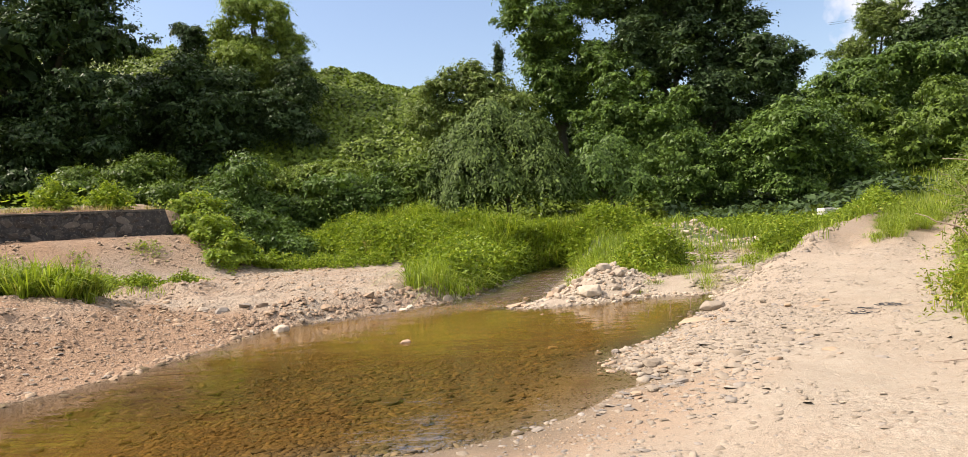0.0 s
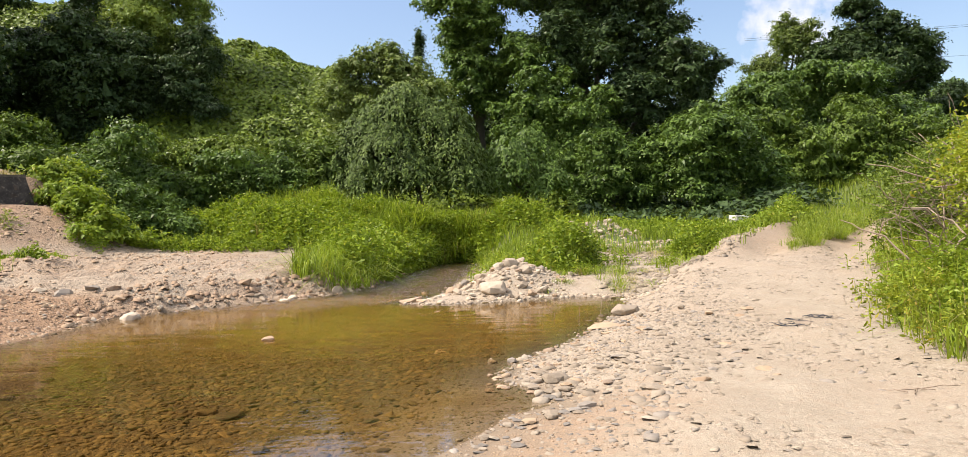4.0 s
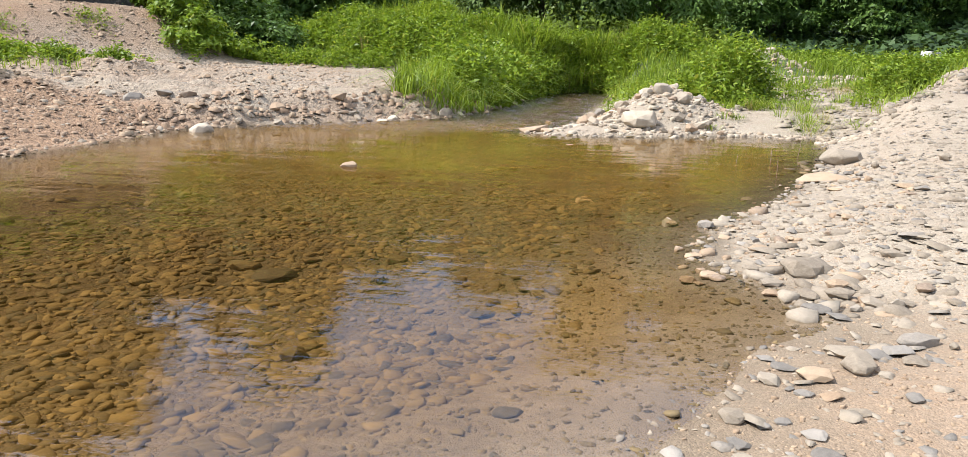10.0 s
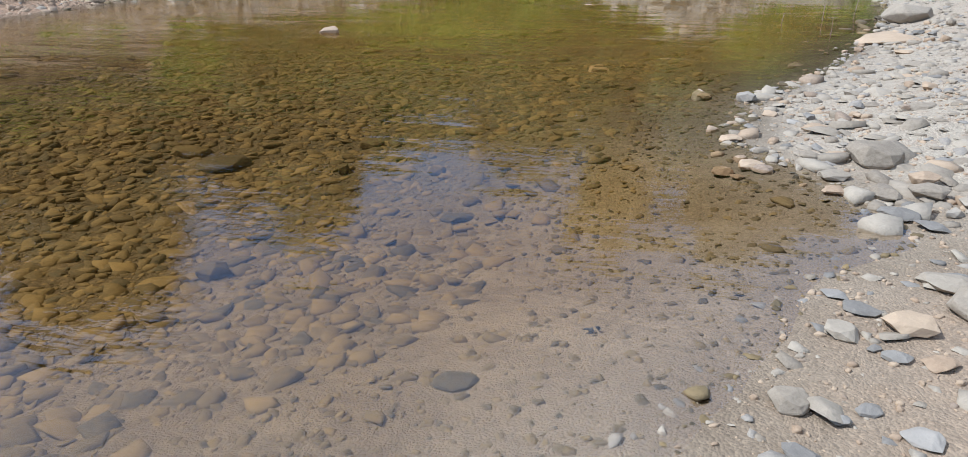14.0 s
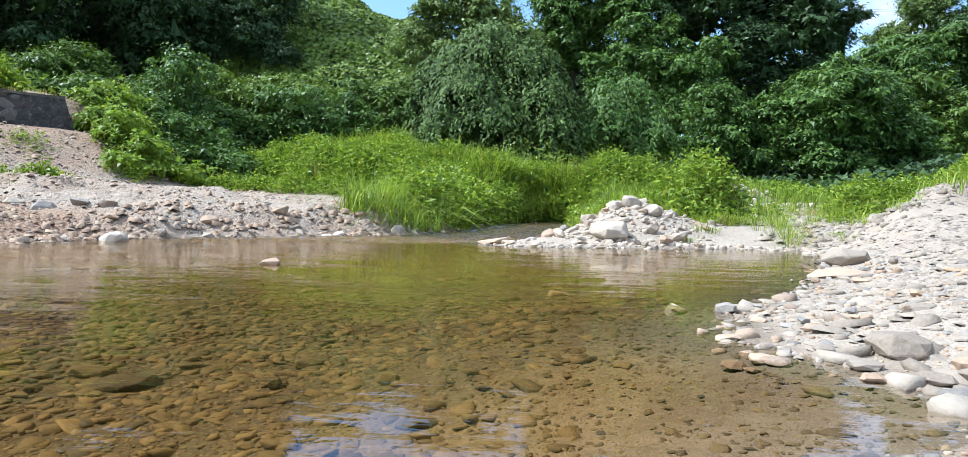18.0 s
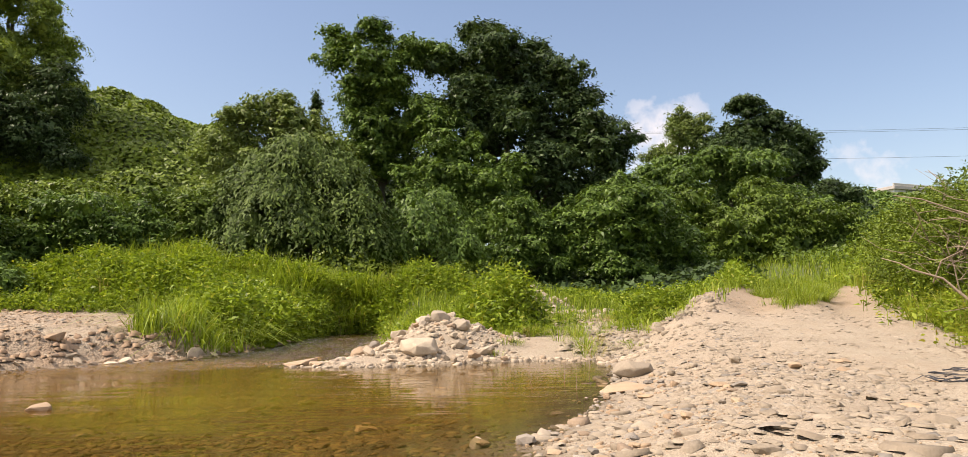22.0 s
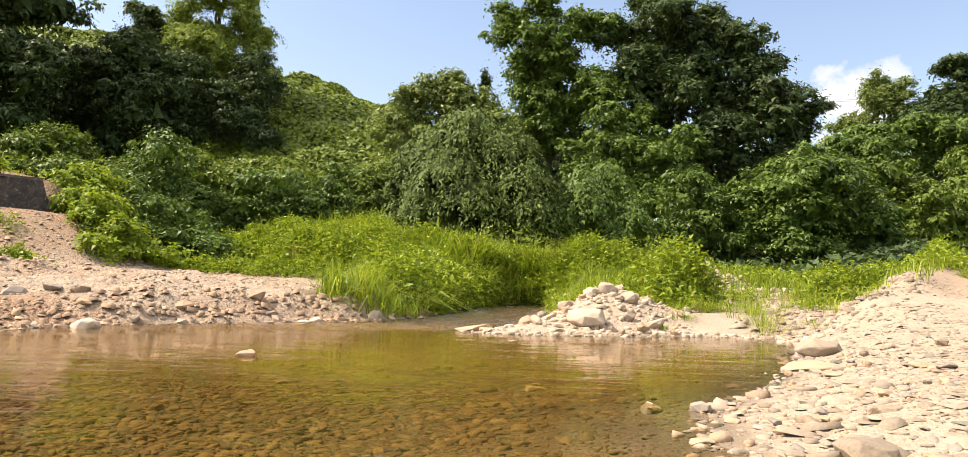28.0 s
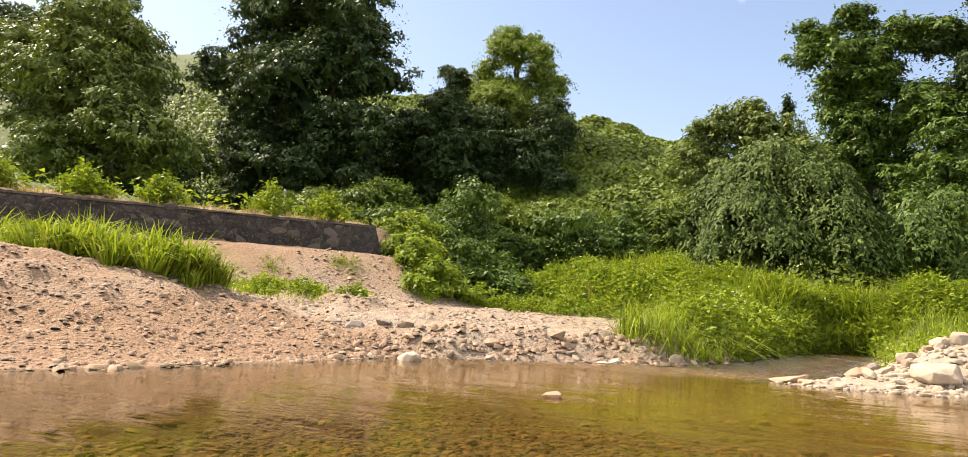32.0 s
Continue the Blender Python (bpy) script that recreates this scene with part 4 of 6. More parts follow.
tree("ivy_clad_tree", (-1.0, 45), [(-1.7, 44, 15.3, 2.0, 1.8, 1.7), (-3.3, 44, 16.6, 1.2, 1.1, 1.1), (0.7, 44, 15.9, 1.4, 1.3, 1.3), (-1.5, 44, 17.2, 1.2, 1.1, 0.7), (-1.2, 44.3, 12.6, 1.9, 1.6, 1.6), (-2.5, 44, 13.4, 1.1, 1.1, 1.2), (1.2, 44.3, 12.4, 1.8, 1.6, 1.9), (2.2, 44, 15.6, 1.2, 1.1, 1.0), (1.8, 43.5, 11.6, 2.1, 1.8, 1.3), (-2.2, 43.8, 11.2, 1.4, 1.3, 1.6), (-0.6, 43.8, 14, 1.6, 1.4, 1.2), (0.2, 44.5, 10.4, 2.2, 1.8, 1.8), (-1.8, 44.2, 10.2, 1.9, 1.8, 1.7)],
     "tall tree trunk wrapped in climbing leaves with an open crown", M_LEAF_MID, 62, 0.28, 0.4, 0.35)
tree("oak_tree", (6.5, 45.5), [(5.6, 44.5, 15.6, 2.5, 2.3, 2.2), (8.6, 44.5, 13.9, 2.5, 2.3, 2.2), (3.8, 44, 13.2, 1.9, 2, 1.8), (6.3, 43.6, 11.6, 3.2, 2.6, 2.3), (10.3, 44, 10.6, 2.4, 2.2, 2.2), (5.2, 44.5, 17.4, 1.3, 1.2, 0.8), (7.6, 44.5, 16.3, 1.3, 1.2, 1.0), (12.2, 44, 8.6, 1.9, 1.9, 2.2), (10.4, 44.3, 13.2, 1.5, 1.5, 1.5), (12.6, 44, 10.8, 1.5, 1.5, 1.4), (3.0, 44.2, 15.4, 1.2, 1.2, 1.3), (9.2, 42.8, 8.2, 2.4, 2.2, 2.3)],
     "tall dark green broadleaf tree with a dense rounded crown", M_LEAF_DARK, 62, 0.3, 0.25, 0.5, limbs=7)
tree("vine_covered_tree", (3.6, 42), [(3.2, 41.5, 9.0, 2.3, 2, 2.0), (1.3, 41, 7.3, 1.9, 1.8, 1.8), (5.4, 41.2, 7.0, 2.2, 2, 2.2), (3.6, 40.5, 5.6, 2.1, 1.8, 1.8), (6.9, 40.8, 5.0, 1.9, 1.8, 1.9)],
     "tree smothered in layered climbing leaves", M_LEAF_MID, 62, 0.27, 0.7, 0.25)
tree("mulberry_tree", (11.3, 39), [(11.2, 37.6, 5.3, 2.3, 2, 1.9), (13.0, 37.9, 4.4, 1.9, 1.8, 1.9), (9.2, 37.8, 4.4, 1.8, 1.7, 1.9), (11.0, 36.9, 3.6, 2.0, 1.6, 1.5), (11.2, 38, 6.7, 1.5, 1.5, 0.9), (14.3, 38.2, 3.3, 1.3, 1.4, 1.4)],
     "round dark green broadleaf tree at the field's edge", M_LEAF_MID, 85, 0.27, 0.5, 0.25)
tree("hazel_shrub", (6.4, 37.8), [(6.2, 37.4, 4.1, 1.7, 1.6, 1.9), (7.6, 37.6, 3.2, 1.4, 1.4, 1.4), (4.9, 37.2, 3.1, 1.4, 1.3, 1.3), (6.2, 37.2, 5.6, 1.2, 1.2, 0.9)],
     "dense shrub with arching light green sprays", M_LEAF_MID, 90, 0.22, 0.7, 0.12, "shrub")
for name, foot, lobes, label in (
        ("vine_covered_tree", (20, 54), [(20, 53, 7.2, 3.4, 3, 3.4), (17.4, 51, 6.2, 2.8, 2.6, 3.0), (20.5, 53.5, 10.6, 2.5, 2.4, 2.0), (18.2, 52, 9.2, 2.2, 2.2, 2.0)], "tree under a thick mantle of climbing vines"),
        ("vine_covered_tree", (25.6, 56), [(25.5, 55, 7.6, 3.6, 3.2, 3.8), (23.6, 54, 11.2, 2.4, 2.2, 1.8), (27.2, 55, 10.8, 2.6, 2.4, 1.9), (23, 52.5, 5.5, 3, 2.6, 2.8)], "vine-hung tree on the slope beside the road"),
        ("vine_covered_tree", (31, 57), [(30.4, 56, 6.8, 3.0, 2.8, 3.6), (28.6, 54.5, 5.5, 2.6, 2.4, 2.8), (31.6, 57, 9.2, 2.0, 2.0, 1.6), (33.0, 57, 5.4, 1.9, 2, 2.2)], "leaning vine-hung tree at the end of the slope")):
    tree(name, foot, lobes, label, M_LEAF_MID, 52, 0.33, 0.75, 0.3, group="vine-hung trees on the slope")
for foot, lobes, label in (
        ((17, 44.5), [(15.6, 42, 3.2, 2.2, 2, 1.9), (18.2, 43, 4.2, 2.6, 2.2, 2.5), (16.8, 43.5, 6.0, 2.0, 2, 1.8)], "low tree buried in hanging vines at the field's edge"),
        ((23, 46), [(21.6, 44, 4.6, 2.8, 2.4, 2.8), (24.6, 45, 5.0, 2.6, 2.4, 2.8), (22.6, 45.5, 7.2, 2.2, 2, 1.8)], "broad mound of hanging vines over low trees"),
        ((28.5, 47.5), [(27.6, 46, 4.8, 2.4, 2.2, 2.6), (30.2, 47, 4.6, 2.0, 2, 2.2)], "vines hanging over the shrubs beside the road")):
    tree("vine_covered_tree", foot, lobes, label, M_LEAF_VINE, 70, 0.25, 0.9, 0.22, group="vine-hung trees on the slope")
tree("oak_tree", (36.5, 76), [(36.0, 75, 19.6, 3.4, 3, 3.2), (40.2, 75, 17.8, 2.9, 2.6, 2.8), (33.0, 74.5, 17.5, 2.7, 2.6, 2.8), (36.5, 74, 15.4, 4.2, 3.4, 2.8), (42.3, 75.5, 15.4, 2.2, 2.2, 2.2), (35.6, 75, 22.2, 2.0, 1.9, 1.3)],
     "dark rounded tree on the far slope", M_LEAF_DARK, 34, 0.42, 0.25, 0.5)
tree("poplar_tree", (28.8, 77), [(28.2, 76, 18.4, 2.3, 2.0, 2.6), (28.8, 76, 21.0, 1.6, 1.4, 1.8), (26.0, 76, 16.4, 2.0, 1.8, 2.0), (30.4, 76, 17.6, 2.2, 2, 2.4), (30.6, 76, 20.4, 1.5, 1.4, 1.6)],
     "grey-green feathery tree with a thin crown", M_LEAF_PALE, 40, 0.26, 0.2, 0.3)
tree("roadside_tree", (48, 82), [(47.6, 80, 13.4, 2.6, 2.4, 2.2), (50.4, 81, 12.2, 2.2, 2.1, 1.9), (45.5, 79, 11.5, 2.4, 2.2, 2.4)], "small dark tree near the house", M_LEAF_DARK, 34, 0.42, 0.3, 0.3)
tree("cypress_tree", (-6.9, 57.2), [(-6.8, 57.2, 14.6, 0.5, 0.5, 1.8), (-6.8, 57.2, 16.4, 0.3, 0.3, 1.2), (-6.9, 57.2, 12.5, 0.6, 0.6, 1.6)], "thin dark pointed conifer on the skyline", M_LEAF_DARK, 90, 0.22, -0.6, 0.12)

# left side, above the wall
tree("round_vine_tree", (-23, 46.5), [(-22.6, 45, 19.0, 2.3, 2.2, 2.1), (-20.6, 45.2, 17.4, 1.6, 1.6, 2.3), (-24.2, 45, 17.0, 1.7, 1.6, 1.6), (-22.4, 44.6, 15.6, 2.4, 2.1, 1.9), (-21.2, 44.2, 12.6, 2.1, 2, 2.2), (-23.6, 44.2, 12.6, 2.2, 2, 2.2), (-20.8, 43.8, 9.8, 2.5, 2.2, 2.2), (-24, 44, 9.6, 2.6, 2.2, 2.2), (-19.4, 44.6, 14.8, 1.3, 1.3, 2.2)],
     "light green feathery tree bulging with climbing vines", M_LEAF_LOCUST, 100, 0.2, 0.8, 0.3,
     extra=([(-20.4, 42.0, 10.2, 2.0, 1.7, 2.6), (-22.8, 41.6, 11.6, 2.2, 1.8, 2.6), (-18.8, 43.2, 12.8, 1.5, 1.4, 2.2), (-18.6, 42.2, 9.4, 1.6, 1.4, 1.8), (-24.8, 41.8, 13.0, 1.8, 1.6, 2.4)], M_LEAF_DARK, 80, 0.22))
tree("ivy_snag", (-26.8, 46.3), [(-27.3, 45.4, 17.2, 1.1, 1.1, 1.9), (-26.6, 45.2, 14.4, 1.5, 1.4, 2.0), (-26.4, 45, 11.6, 1.9, 1.8, 2.1), (-28.2, 45, 18.6, 0.6, 0.6, 0.6)],
     "dead trunk hung with dark brown-green vines", M_LEAF_DARK, 70, 0.26, 0.8, 0.25)
tree("great_oak", (-33, 37), [(-33, 35.5, 14.0, 4.6, 4, 4.2), (-29.0, 35.8, 17.0, 3.4, 3, 3.2), (-37.5, 35.6, 16.5, 3.9, 3.5, 4.2), (-27.6, 35.2, 11.0, 2.9, 2.6, 3.0), (-36, 34.8, 9.6, 3.7, 3.2, 3.2), (-32.5, 36.5, 20.5, 4.2, 3.6, 3.4), (-31, 34.6, 8.6, 3.4, 3, 2.6), (-37, 36.5, 21.5, 3.4, 3, 3)],
     "huge dark tree draped with ivy behind the wall", M_LEAF_DARK, 52, 0.31, 0.6, 0.7, limbs=8)
tree("walnut_tree", (-34, 24), [(-32.2, 22.5, 11.2, 3.2, 2.8, 2.8), (-36.2, 22.2, 10.6, 3.4, 3, 3.2), (-29.8, 22.6, 8.2, 2.4, 2.4, 2.4), (-34.4, 22.6, 13.8, 2.9, 2.6, 2.0), (-33.2, 21.4, 7.6, 2.9, 2.5, 2.4), (-38.5, 22, 13, 3, 2.6, 2.6)],
     "spreading green tree with drooping sprays above the wall", M_LEAF_PALE, 70, 0.26, 0.8, 0.4)
tree("dark_tree", (-47, 30), [(-45, 28, 11, 5, 4, 5), (-42, 27, 16, 4.5, 4, 4.5), (-49, 27, 15, 5, 4, 5), (-40, 30, 8, 4, 4, 4)], "dark tree at the wood's edge", M_LEAF_DARK, 38, 0.36, 0.4, 0.5)
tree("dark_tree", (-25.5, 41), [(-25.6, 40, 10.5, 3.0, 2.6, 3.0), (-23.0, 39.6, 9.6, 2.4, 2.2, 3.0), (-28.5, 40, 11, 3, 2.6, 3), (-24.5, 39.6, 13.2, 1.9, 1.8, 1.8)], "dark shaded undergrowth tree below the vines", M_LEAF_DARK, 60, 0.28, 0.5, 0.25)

# backing row added to close sky gaps; its dark leaves stand in for shade
tree("dark_tree", (3.0, 50), [(-1.5, 49, 6.0, 3.0, 2, 3.8), (3.0, 49.4, 6.6, 3.4, 2, 4.2), (7.6, 49, 6.4, 3.2, 2, 4.2), (11.8, 49.2, 6.2, 3.0, 2, 3.8)], "backing foliage added behind the bushes, dark in place of shaded gaps", M_LEAF_DARK, 40, 0.42, 0.4, 0.3)
SHRUBS = (((-19.0, 29.5), [(-19, 29, 4.4, 2.2, 2, 1.4), (-20.8, 28.5, 4.2, 1.7, 1.6, 1.2), (-17.6, 28.6, 3.8, 1.6, 1.5, 1.3)], M_LEAF_VINE),
          ((-15.6, 29.5), [(-15.6, 28.8, 4.6, 1.9, 1.8, 1.6), (-14.5, 28.5, 3.3, 1.5, 1.5, 1.4), (-16.6, 27.5, 3.2, 1.4, 1.4, 1.4)], M_LEAF_MID),
          ((-11.0, 31), [(-11, 30.2, 4.0, 2.0, 1.8, 1.5), (-9.4, 30.2, 3.6, 1.6, 1.5, 1.3), (-12.6, 29.8, 3.2, 1.4, 1.4, 1.4)], M_LEAF_MID),
          ((-7.6, 33.5), [(-7.7, 33.2, 4.6, 1.8, 1.6, 1.3), (-9.4, 33.4, 4.9, 1.7, 1.6, 1.2), (-7.0, 33, 3.6, 1.4, 1.4, 1.3)], M_LEAF_VINE),
          ((-13.9, 33), [(-13.8, 32.6, 5.0, 2.0, 1.8, 1.3), (-16.2, 33, 5.4, 2.0, 1.8, 1.4), (-11.8, 33.2, 5.2, 1.8, 1.6, 1.2)], M_LEAF_KUDZU),
          ((-23.5, 30), [(-23, 29.5, 5.4, 2.2, 2, 1.5), (-25.5, 29, 5.6, 2, 1.9, 1.4), (-21, 30.5, 5.8, 2.0, 1.9, 1.4)], M_LEAF_VINE),
          ((-12.7, 22.8), [(-12.7, 22.2, 1.6, 1.2, 1.0, 0.8), (-13.6, 23.2, 2.2, 1.2, 1.1, 1.0), (-14.6, 23.6, 2.9, 1.0, 1.0, 0.9), (-15.2, 24.4, 3.5, 1.1, 1.1, 0.9), (-11.6, 22.6, 1.2, 0.9, 0.8, 0.6)], M_WEED),
          ((-13.2, 26), [(-13.2, 25.6, 2.2, 1.6, 1.4, 1.2), (-11.8, 25.4, 1.6, 1.3, 1.1, 0.9), (-15, 26, 3.0, 1.4, 1.3, 1.2)], M_LEAF_MID))
for foot, lobes, material in SHRUBS:
    tree("shrub", foot, lobes, "leafy green shrub at the foot of the hill" if material is not M_WEED else "low leafy weeds at the end of the wall", material, 100, 0.2, 0.5, 0.07, "shrub", "shrubs below the hill", limbs=3)


def scatter(n, x0, x1, y0, y1, keep):
    x, y = rng.uniform(x0, x1, n), rng.uniform(y0, y1, n)
    k = keep(x, y)
    return x[k], y[k]


def vine_carpet(name, n, box, keep, size, material, label, lift=0.9):
    x, y = scatter(n, *box, keep)
    puffs = np.abs(fbm(x, y, 3.0, 3, 51)) * lift * 1.6
    z = ground_z(x, y) + puffs + rng.uniform(0, 0.35, len(x))
    slope = np.stack([ground_z(x - 0.6, y, False) - ground_z(x + 0.6, y, False) + np.abs(fbm(x - 0.6, y, 3.0, 3, 51)) * lift - np.abs(fbm(x + 0.6, y, 3.0, 3, 51)) * lift,
                      ground_z(x, y - 0.6, False) - ground_z(x, y + 0.6, False) + np.abs(fbm(x, y - 0.6, 3.0, 3, 51)) * lift - np.abs(fbm(x, y + 0.6, 3.0, 3, 51)) * lift, 1.2 + 0 * x], 1)
    face = unit(unit(slope) + rng.normal(size=(len(x), 3)) * 0.4)
    way = unit(rng.normal(size=(len(x), 3)))
    me = from_arrays(name, *leaf_tris(np.stack([x, y, z], 1), way, size * rng.uniform(0.7, 1.4, len(x)), 0.85, face), material)
    tagged(new(name, me), label, "vines", kind="stuff")


vine_carpet("hill_vines", 260000, (-60, 4, 33.5, 58), lambda x, y: (y > 34) & ((x > -50) | (rng.uniform(0, 1, len(x)) < 0.5)), 0.26, M_LEAF_KUDZU, "bright green vines that cover the whole hillside", 0.55)
vine_carpet("near_slope_vines", 26000, (12, 36, 28, 52), lambda x, y: (y > 44) | (x - road_x(y) > 5), 0.2, M_LEAF_VINE, "green vines over the slope beyond the road")
vine_carpet("slope_vines", 46000, (12, 64, 44, 100), lambda x, y: (y > 40) | (x - road_x(y) > 4), 0.45, M_LEAF_MID, "green vines and undergrowth on the far slope")
# dark leaf colour stands in for the shade under the crowns
vine_carpet("undergrowth", 22000, (-30, 16, 29, 41), lambda x, y: ((y > 31 + 0.06 * x) | (x < -14)) & ~((x > -8) & (x < 4.5) & (y < 37.5)), 0.26, M_LEAF_DARK, "leafy undergrowth beneath the trees, its shade put into the dark leaf colour", 0.5)
vine_carpet("terrace_weeds", 6000, (-48, -15, 8, 34), lambda x, y: ((x - WALL_A[0]) * WALL_OUT[0] + (y - WALL_A[1]) * WALL_OUT[1]) < -1.2, 0.2, M_WEED, "low weeds on the terrace behind the wall", 0.3)

weed_patch_late = [(-21.5, 15.5, 0.8), (-20.2, 17.4, 0.7), (-23.4, 13.6, 0.8), (-24.6, 11.4, 0.9), (-18.6, 20.6, 0.7), (-17.6, 22.4, 0.8)]

# ---- retaining wall ----


def build_wall():
    length = float(np.linalg.norm(WALL_B - WALL_A))
    thing = empty_thing("retaining_wall", (*WALL_A, 2.2), "dark weathered rubble retaining wall with a pale cap", "wall")
    thing["kind"] = "structure"
    thing.rotation_euler = (0, 0, math.atan2(WALL_WAY[1], WALL_WAY[0]))
    # local x runs along the wall, local +y towards the stream
    bm = bmesh.new()
    profile = ((0.32, -0.4), (0.0, 1.5), (-0.55, 1.5), (-0.55, -0.4))
    ends = []
    for k, sx in enumerate(np.linspace(0, length, 26)):
        ring = []
        for (py, pz) in profile:
            shift = 0.42 * (1.5 - pz) / 1.9 if k == 0 else 0.0
            ring.append(bm.verts.new((sx - shift + 0.25, py + rng.normal() * 0.015, pz)))
        ends.append(ring)
    for a, b in zip(ends, ends[1:]):
        for s in range(4):
            bm.faces.new((a[s], a[(s + 1) % 4], b[(s + 1) % 4], b[s]))
    bm.faces.new(ends[0])
    bm.faces.new(ends[-1])
    bmesh.ops.recalc_face_normals(bm, faces=bm.faces)
    part("wall_body", bm, M_WALL, thing)
    bm = bmesh.new()
    ends = []
    for sx in np.linspace(-0.05 + 0.3, length, 40):
        w = rng.normal(size=4) * 0.012
        ends.append([bm.verts.new((sx, py, pz + dz)) for (py, pz), dz in zip(((0.03, 1.5), (0.02, 1.57), (-0.75, 1.6), (-0.75, 1.5)), w)])
    for a, b in zip(ends, ends[1:]):
        for s in range(4):
            bm.faces.new((a[s], a[(s + 1) % 4], b[(s + 1) % 4], b[s]))
    bm.faces.new(ends[0])
    bm.faces.new(ends[-1])
    bmesh.ops.recalc_face_normals(bm, faces=bm.faces)
    part("cap", bm, M_CAP, thing, "pale weathered cement cap")
    shapes = [rock_mesh("stone", 300 + k, M_WALLSTONE, 1, 0.7, 0.8) for k in range(6)]
    for row in range(5):
        sx = 0.25 + rng.uniform(0, 0.3)
        while sx < 13.5:
            wide = rng.uniform(0.22, 0.62)
            pz = 0.4 + row * 0.24 + rng.normal() * 0.07
            ob = mesh_part("stone", shapes[rng.integers(6)], thing)
            ob.location = (sx + wide / 2, 0.31 * (1.5 - pz) / 1.9 + 0.0, pz)
            ob.scale = (wide * rng.uniform(0.4, 0.62), rng.uniform(0.025, 0.07), wide * rng.uniform(0.22, 0.5))
            ob.rotation_euler = (0, rng.normal() * 0.5, 0)
            sx += wide * rng.uniform(0.9, 1.25)


build_wall()

# ---- grass and weeds ----


def grass(name, n, box, keep, height, width, material, label, lean=0.35, kind="stuff", curve=0.5, fade=None):
    x, y = scatter(n, *box, keep)
    h = height * rng.uniform(0.5, 1.15, len(x)) * (1 + 0.35 * fbm(x, y, 1.1, 2, 71)) * (fade(x, y) if fade else 1)
    me = from_arrays(name, *blades(x, y, h, width * rng.uniform(0.6, 1.3, len(x)), lean, None, curve), material)
    return tagged(new(name, me), label, "grass", kind=kind)


def tussocks(name, n, per, box, keep, height, width, material, label, spread=0.16, lean=0.7, fade=None):
    """Grass in tufts: blades that fan out from many roots, each tuft with a height of its own."""
    cx, cy = scatter(n, *box, keep)
    tall = height * rng.uniform(0.55, 1.2, len(cx)) * (1 + 0.3 * fbm(cx, cy, 1.3, 2, 71)) * (fade(cx, cy) if fade else 1)
    k = np.repeat(np.arange(len(cx)), per)
    turn, far = rng.uniform(0, 2 * np.pi, len(k)), rng.uniform(0, 1, len(k)) ** 0.7 * spread
    x, y = cx[k] + np.cos(turn) * far, cy[k] + np.sin(turn) * far
    z = ground_z(cx, cy)[k] - 0.03
    h = (tall[k] * rng.uniform(0.6, 1.1, len(k)))[:, None]
    out = np.stack([np.cos(turn), np.sin(turn), 0 * turn], 1)
    side = np.stack([-np.sin(turn), np.cos(turn), 0 * turn], 1)
    w = width * rng.uniform(0.6, 1.3, (len(k), 1))
    l = rng.uniform(0.2, 1.25, (len(k), 1)) * lean
    base, up = np.stack([x, y, z], 1), np.array((0, 0, 1.0))
    mid = base + up * h * (0.66 - 0.1 * l) + out * h * l * 0.36
    tip = base + up * h * np.maximum(0.25, 1 - 0.55 * l) + out * h * l * 1.0
    verts = np.stack([base - side * w * 0.4, base + side * w * 0.4, mid + side * w * 0.5, mid - side * w * 0.5, tip + side * w * 0.05, tip - side * w * 0.05], 1).reshape(-1, 3)
    q = np.arange(len(k))[:, None] * 6
    me = from_arrays(name, verts, np.concatenate([q + (0, 1, 2, 3), q + (3, 2, 4, 5)]), material)
    return tagged(new(name, me), label, "grass", kind="stuff")


def on_mound(x, y):
    edge = fbm(x, y, 1.5, 2, 81) * 0.6
    return (y > mound_front(x) + edge) & (y < 33.5) & (shore_distance(x, y) > 0.05) & (x < 3.4) & ((x < -4.3) | (y > 22.5) | (rng.uniform(0, 1, len(x)) < 0.25))


MOUND_FADE = lambda x, y: (0.55 + 0.5 * step(0.3, 3.2, y - mound_front(x))) * (1 - 0.5 * step(-4.8, -3.4, x) * step(26, 22.5, y))
grass("mound_reeds", 26000, (-12.5, 3.5, 16.5, 33.5), on_mound, 1.0, 0.03, M_GRASS, "tall bright green reed grass over the mound", 0.7, fade=MOUND_FADE)
tussocks("mound_tussocks", 2600, 34, (-12.5, 3.5, 16.5, 33.5), lambda x, y: on_mound(x, y) & (fbm(x, y, 1.8, 2, 83) > -0.35), 1.15, 0.032, M_GRASS, "arching green grass tussocks on the mound", 0.2, 0.8, fade=MOUND_FADE)
tussocks("mound_straw", 260, 16, (-8, 1.0, 19, 32), lambda x, y: on_mound(x, y) & (fbm(x, y, 1.4, 2, 84) > 0.1), 1.1, 0.014, M_GRASS_DRY, "pale seeding grass stems among the green", 0.16, 0.5)


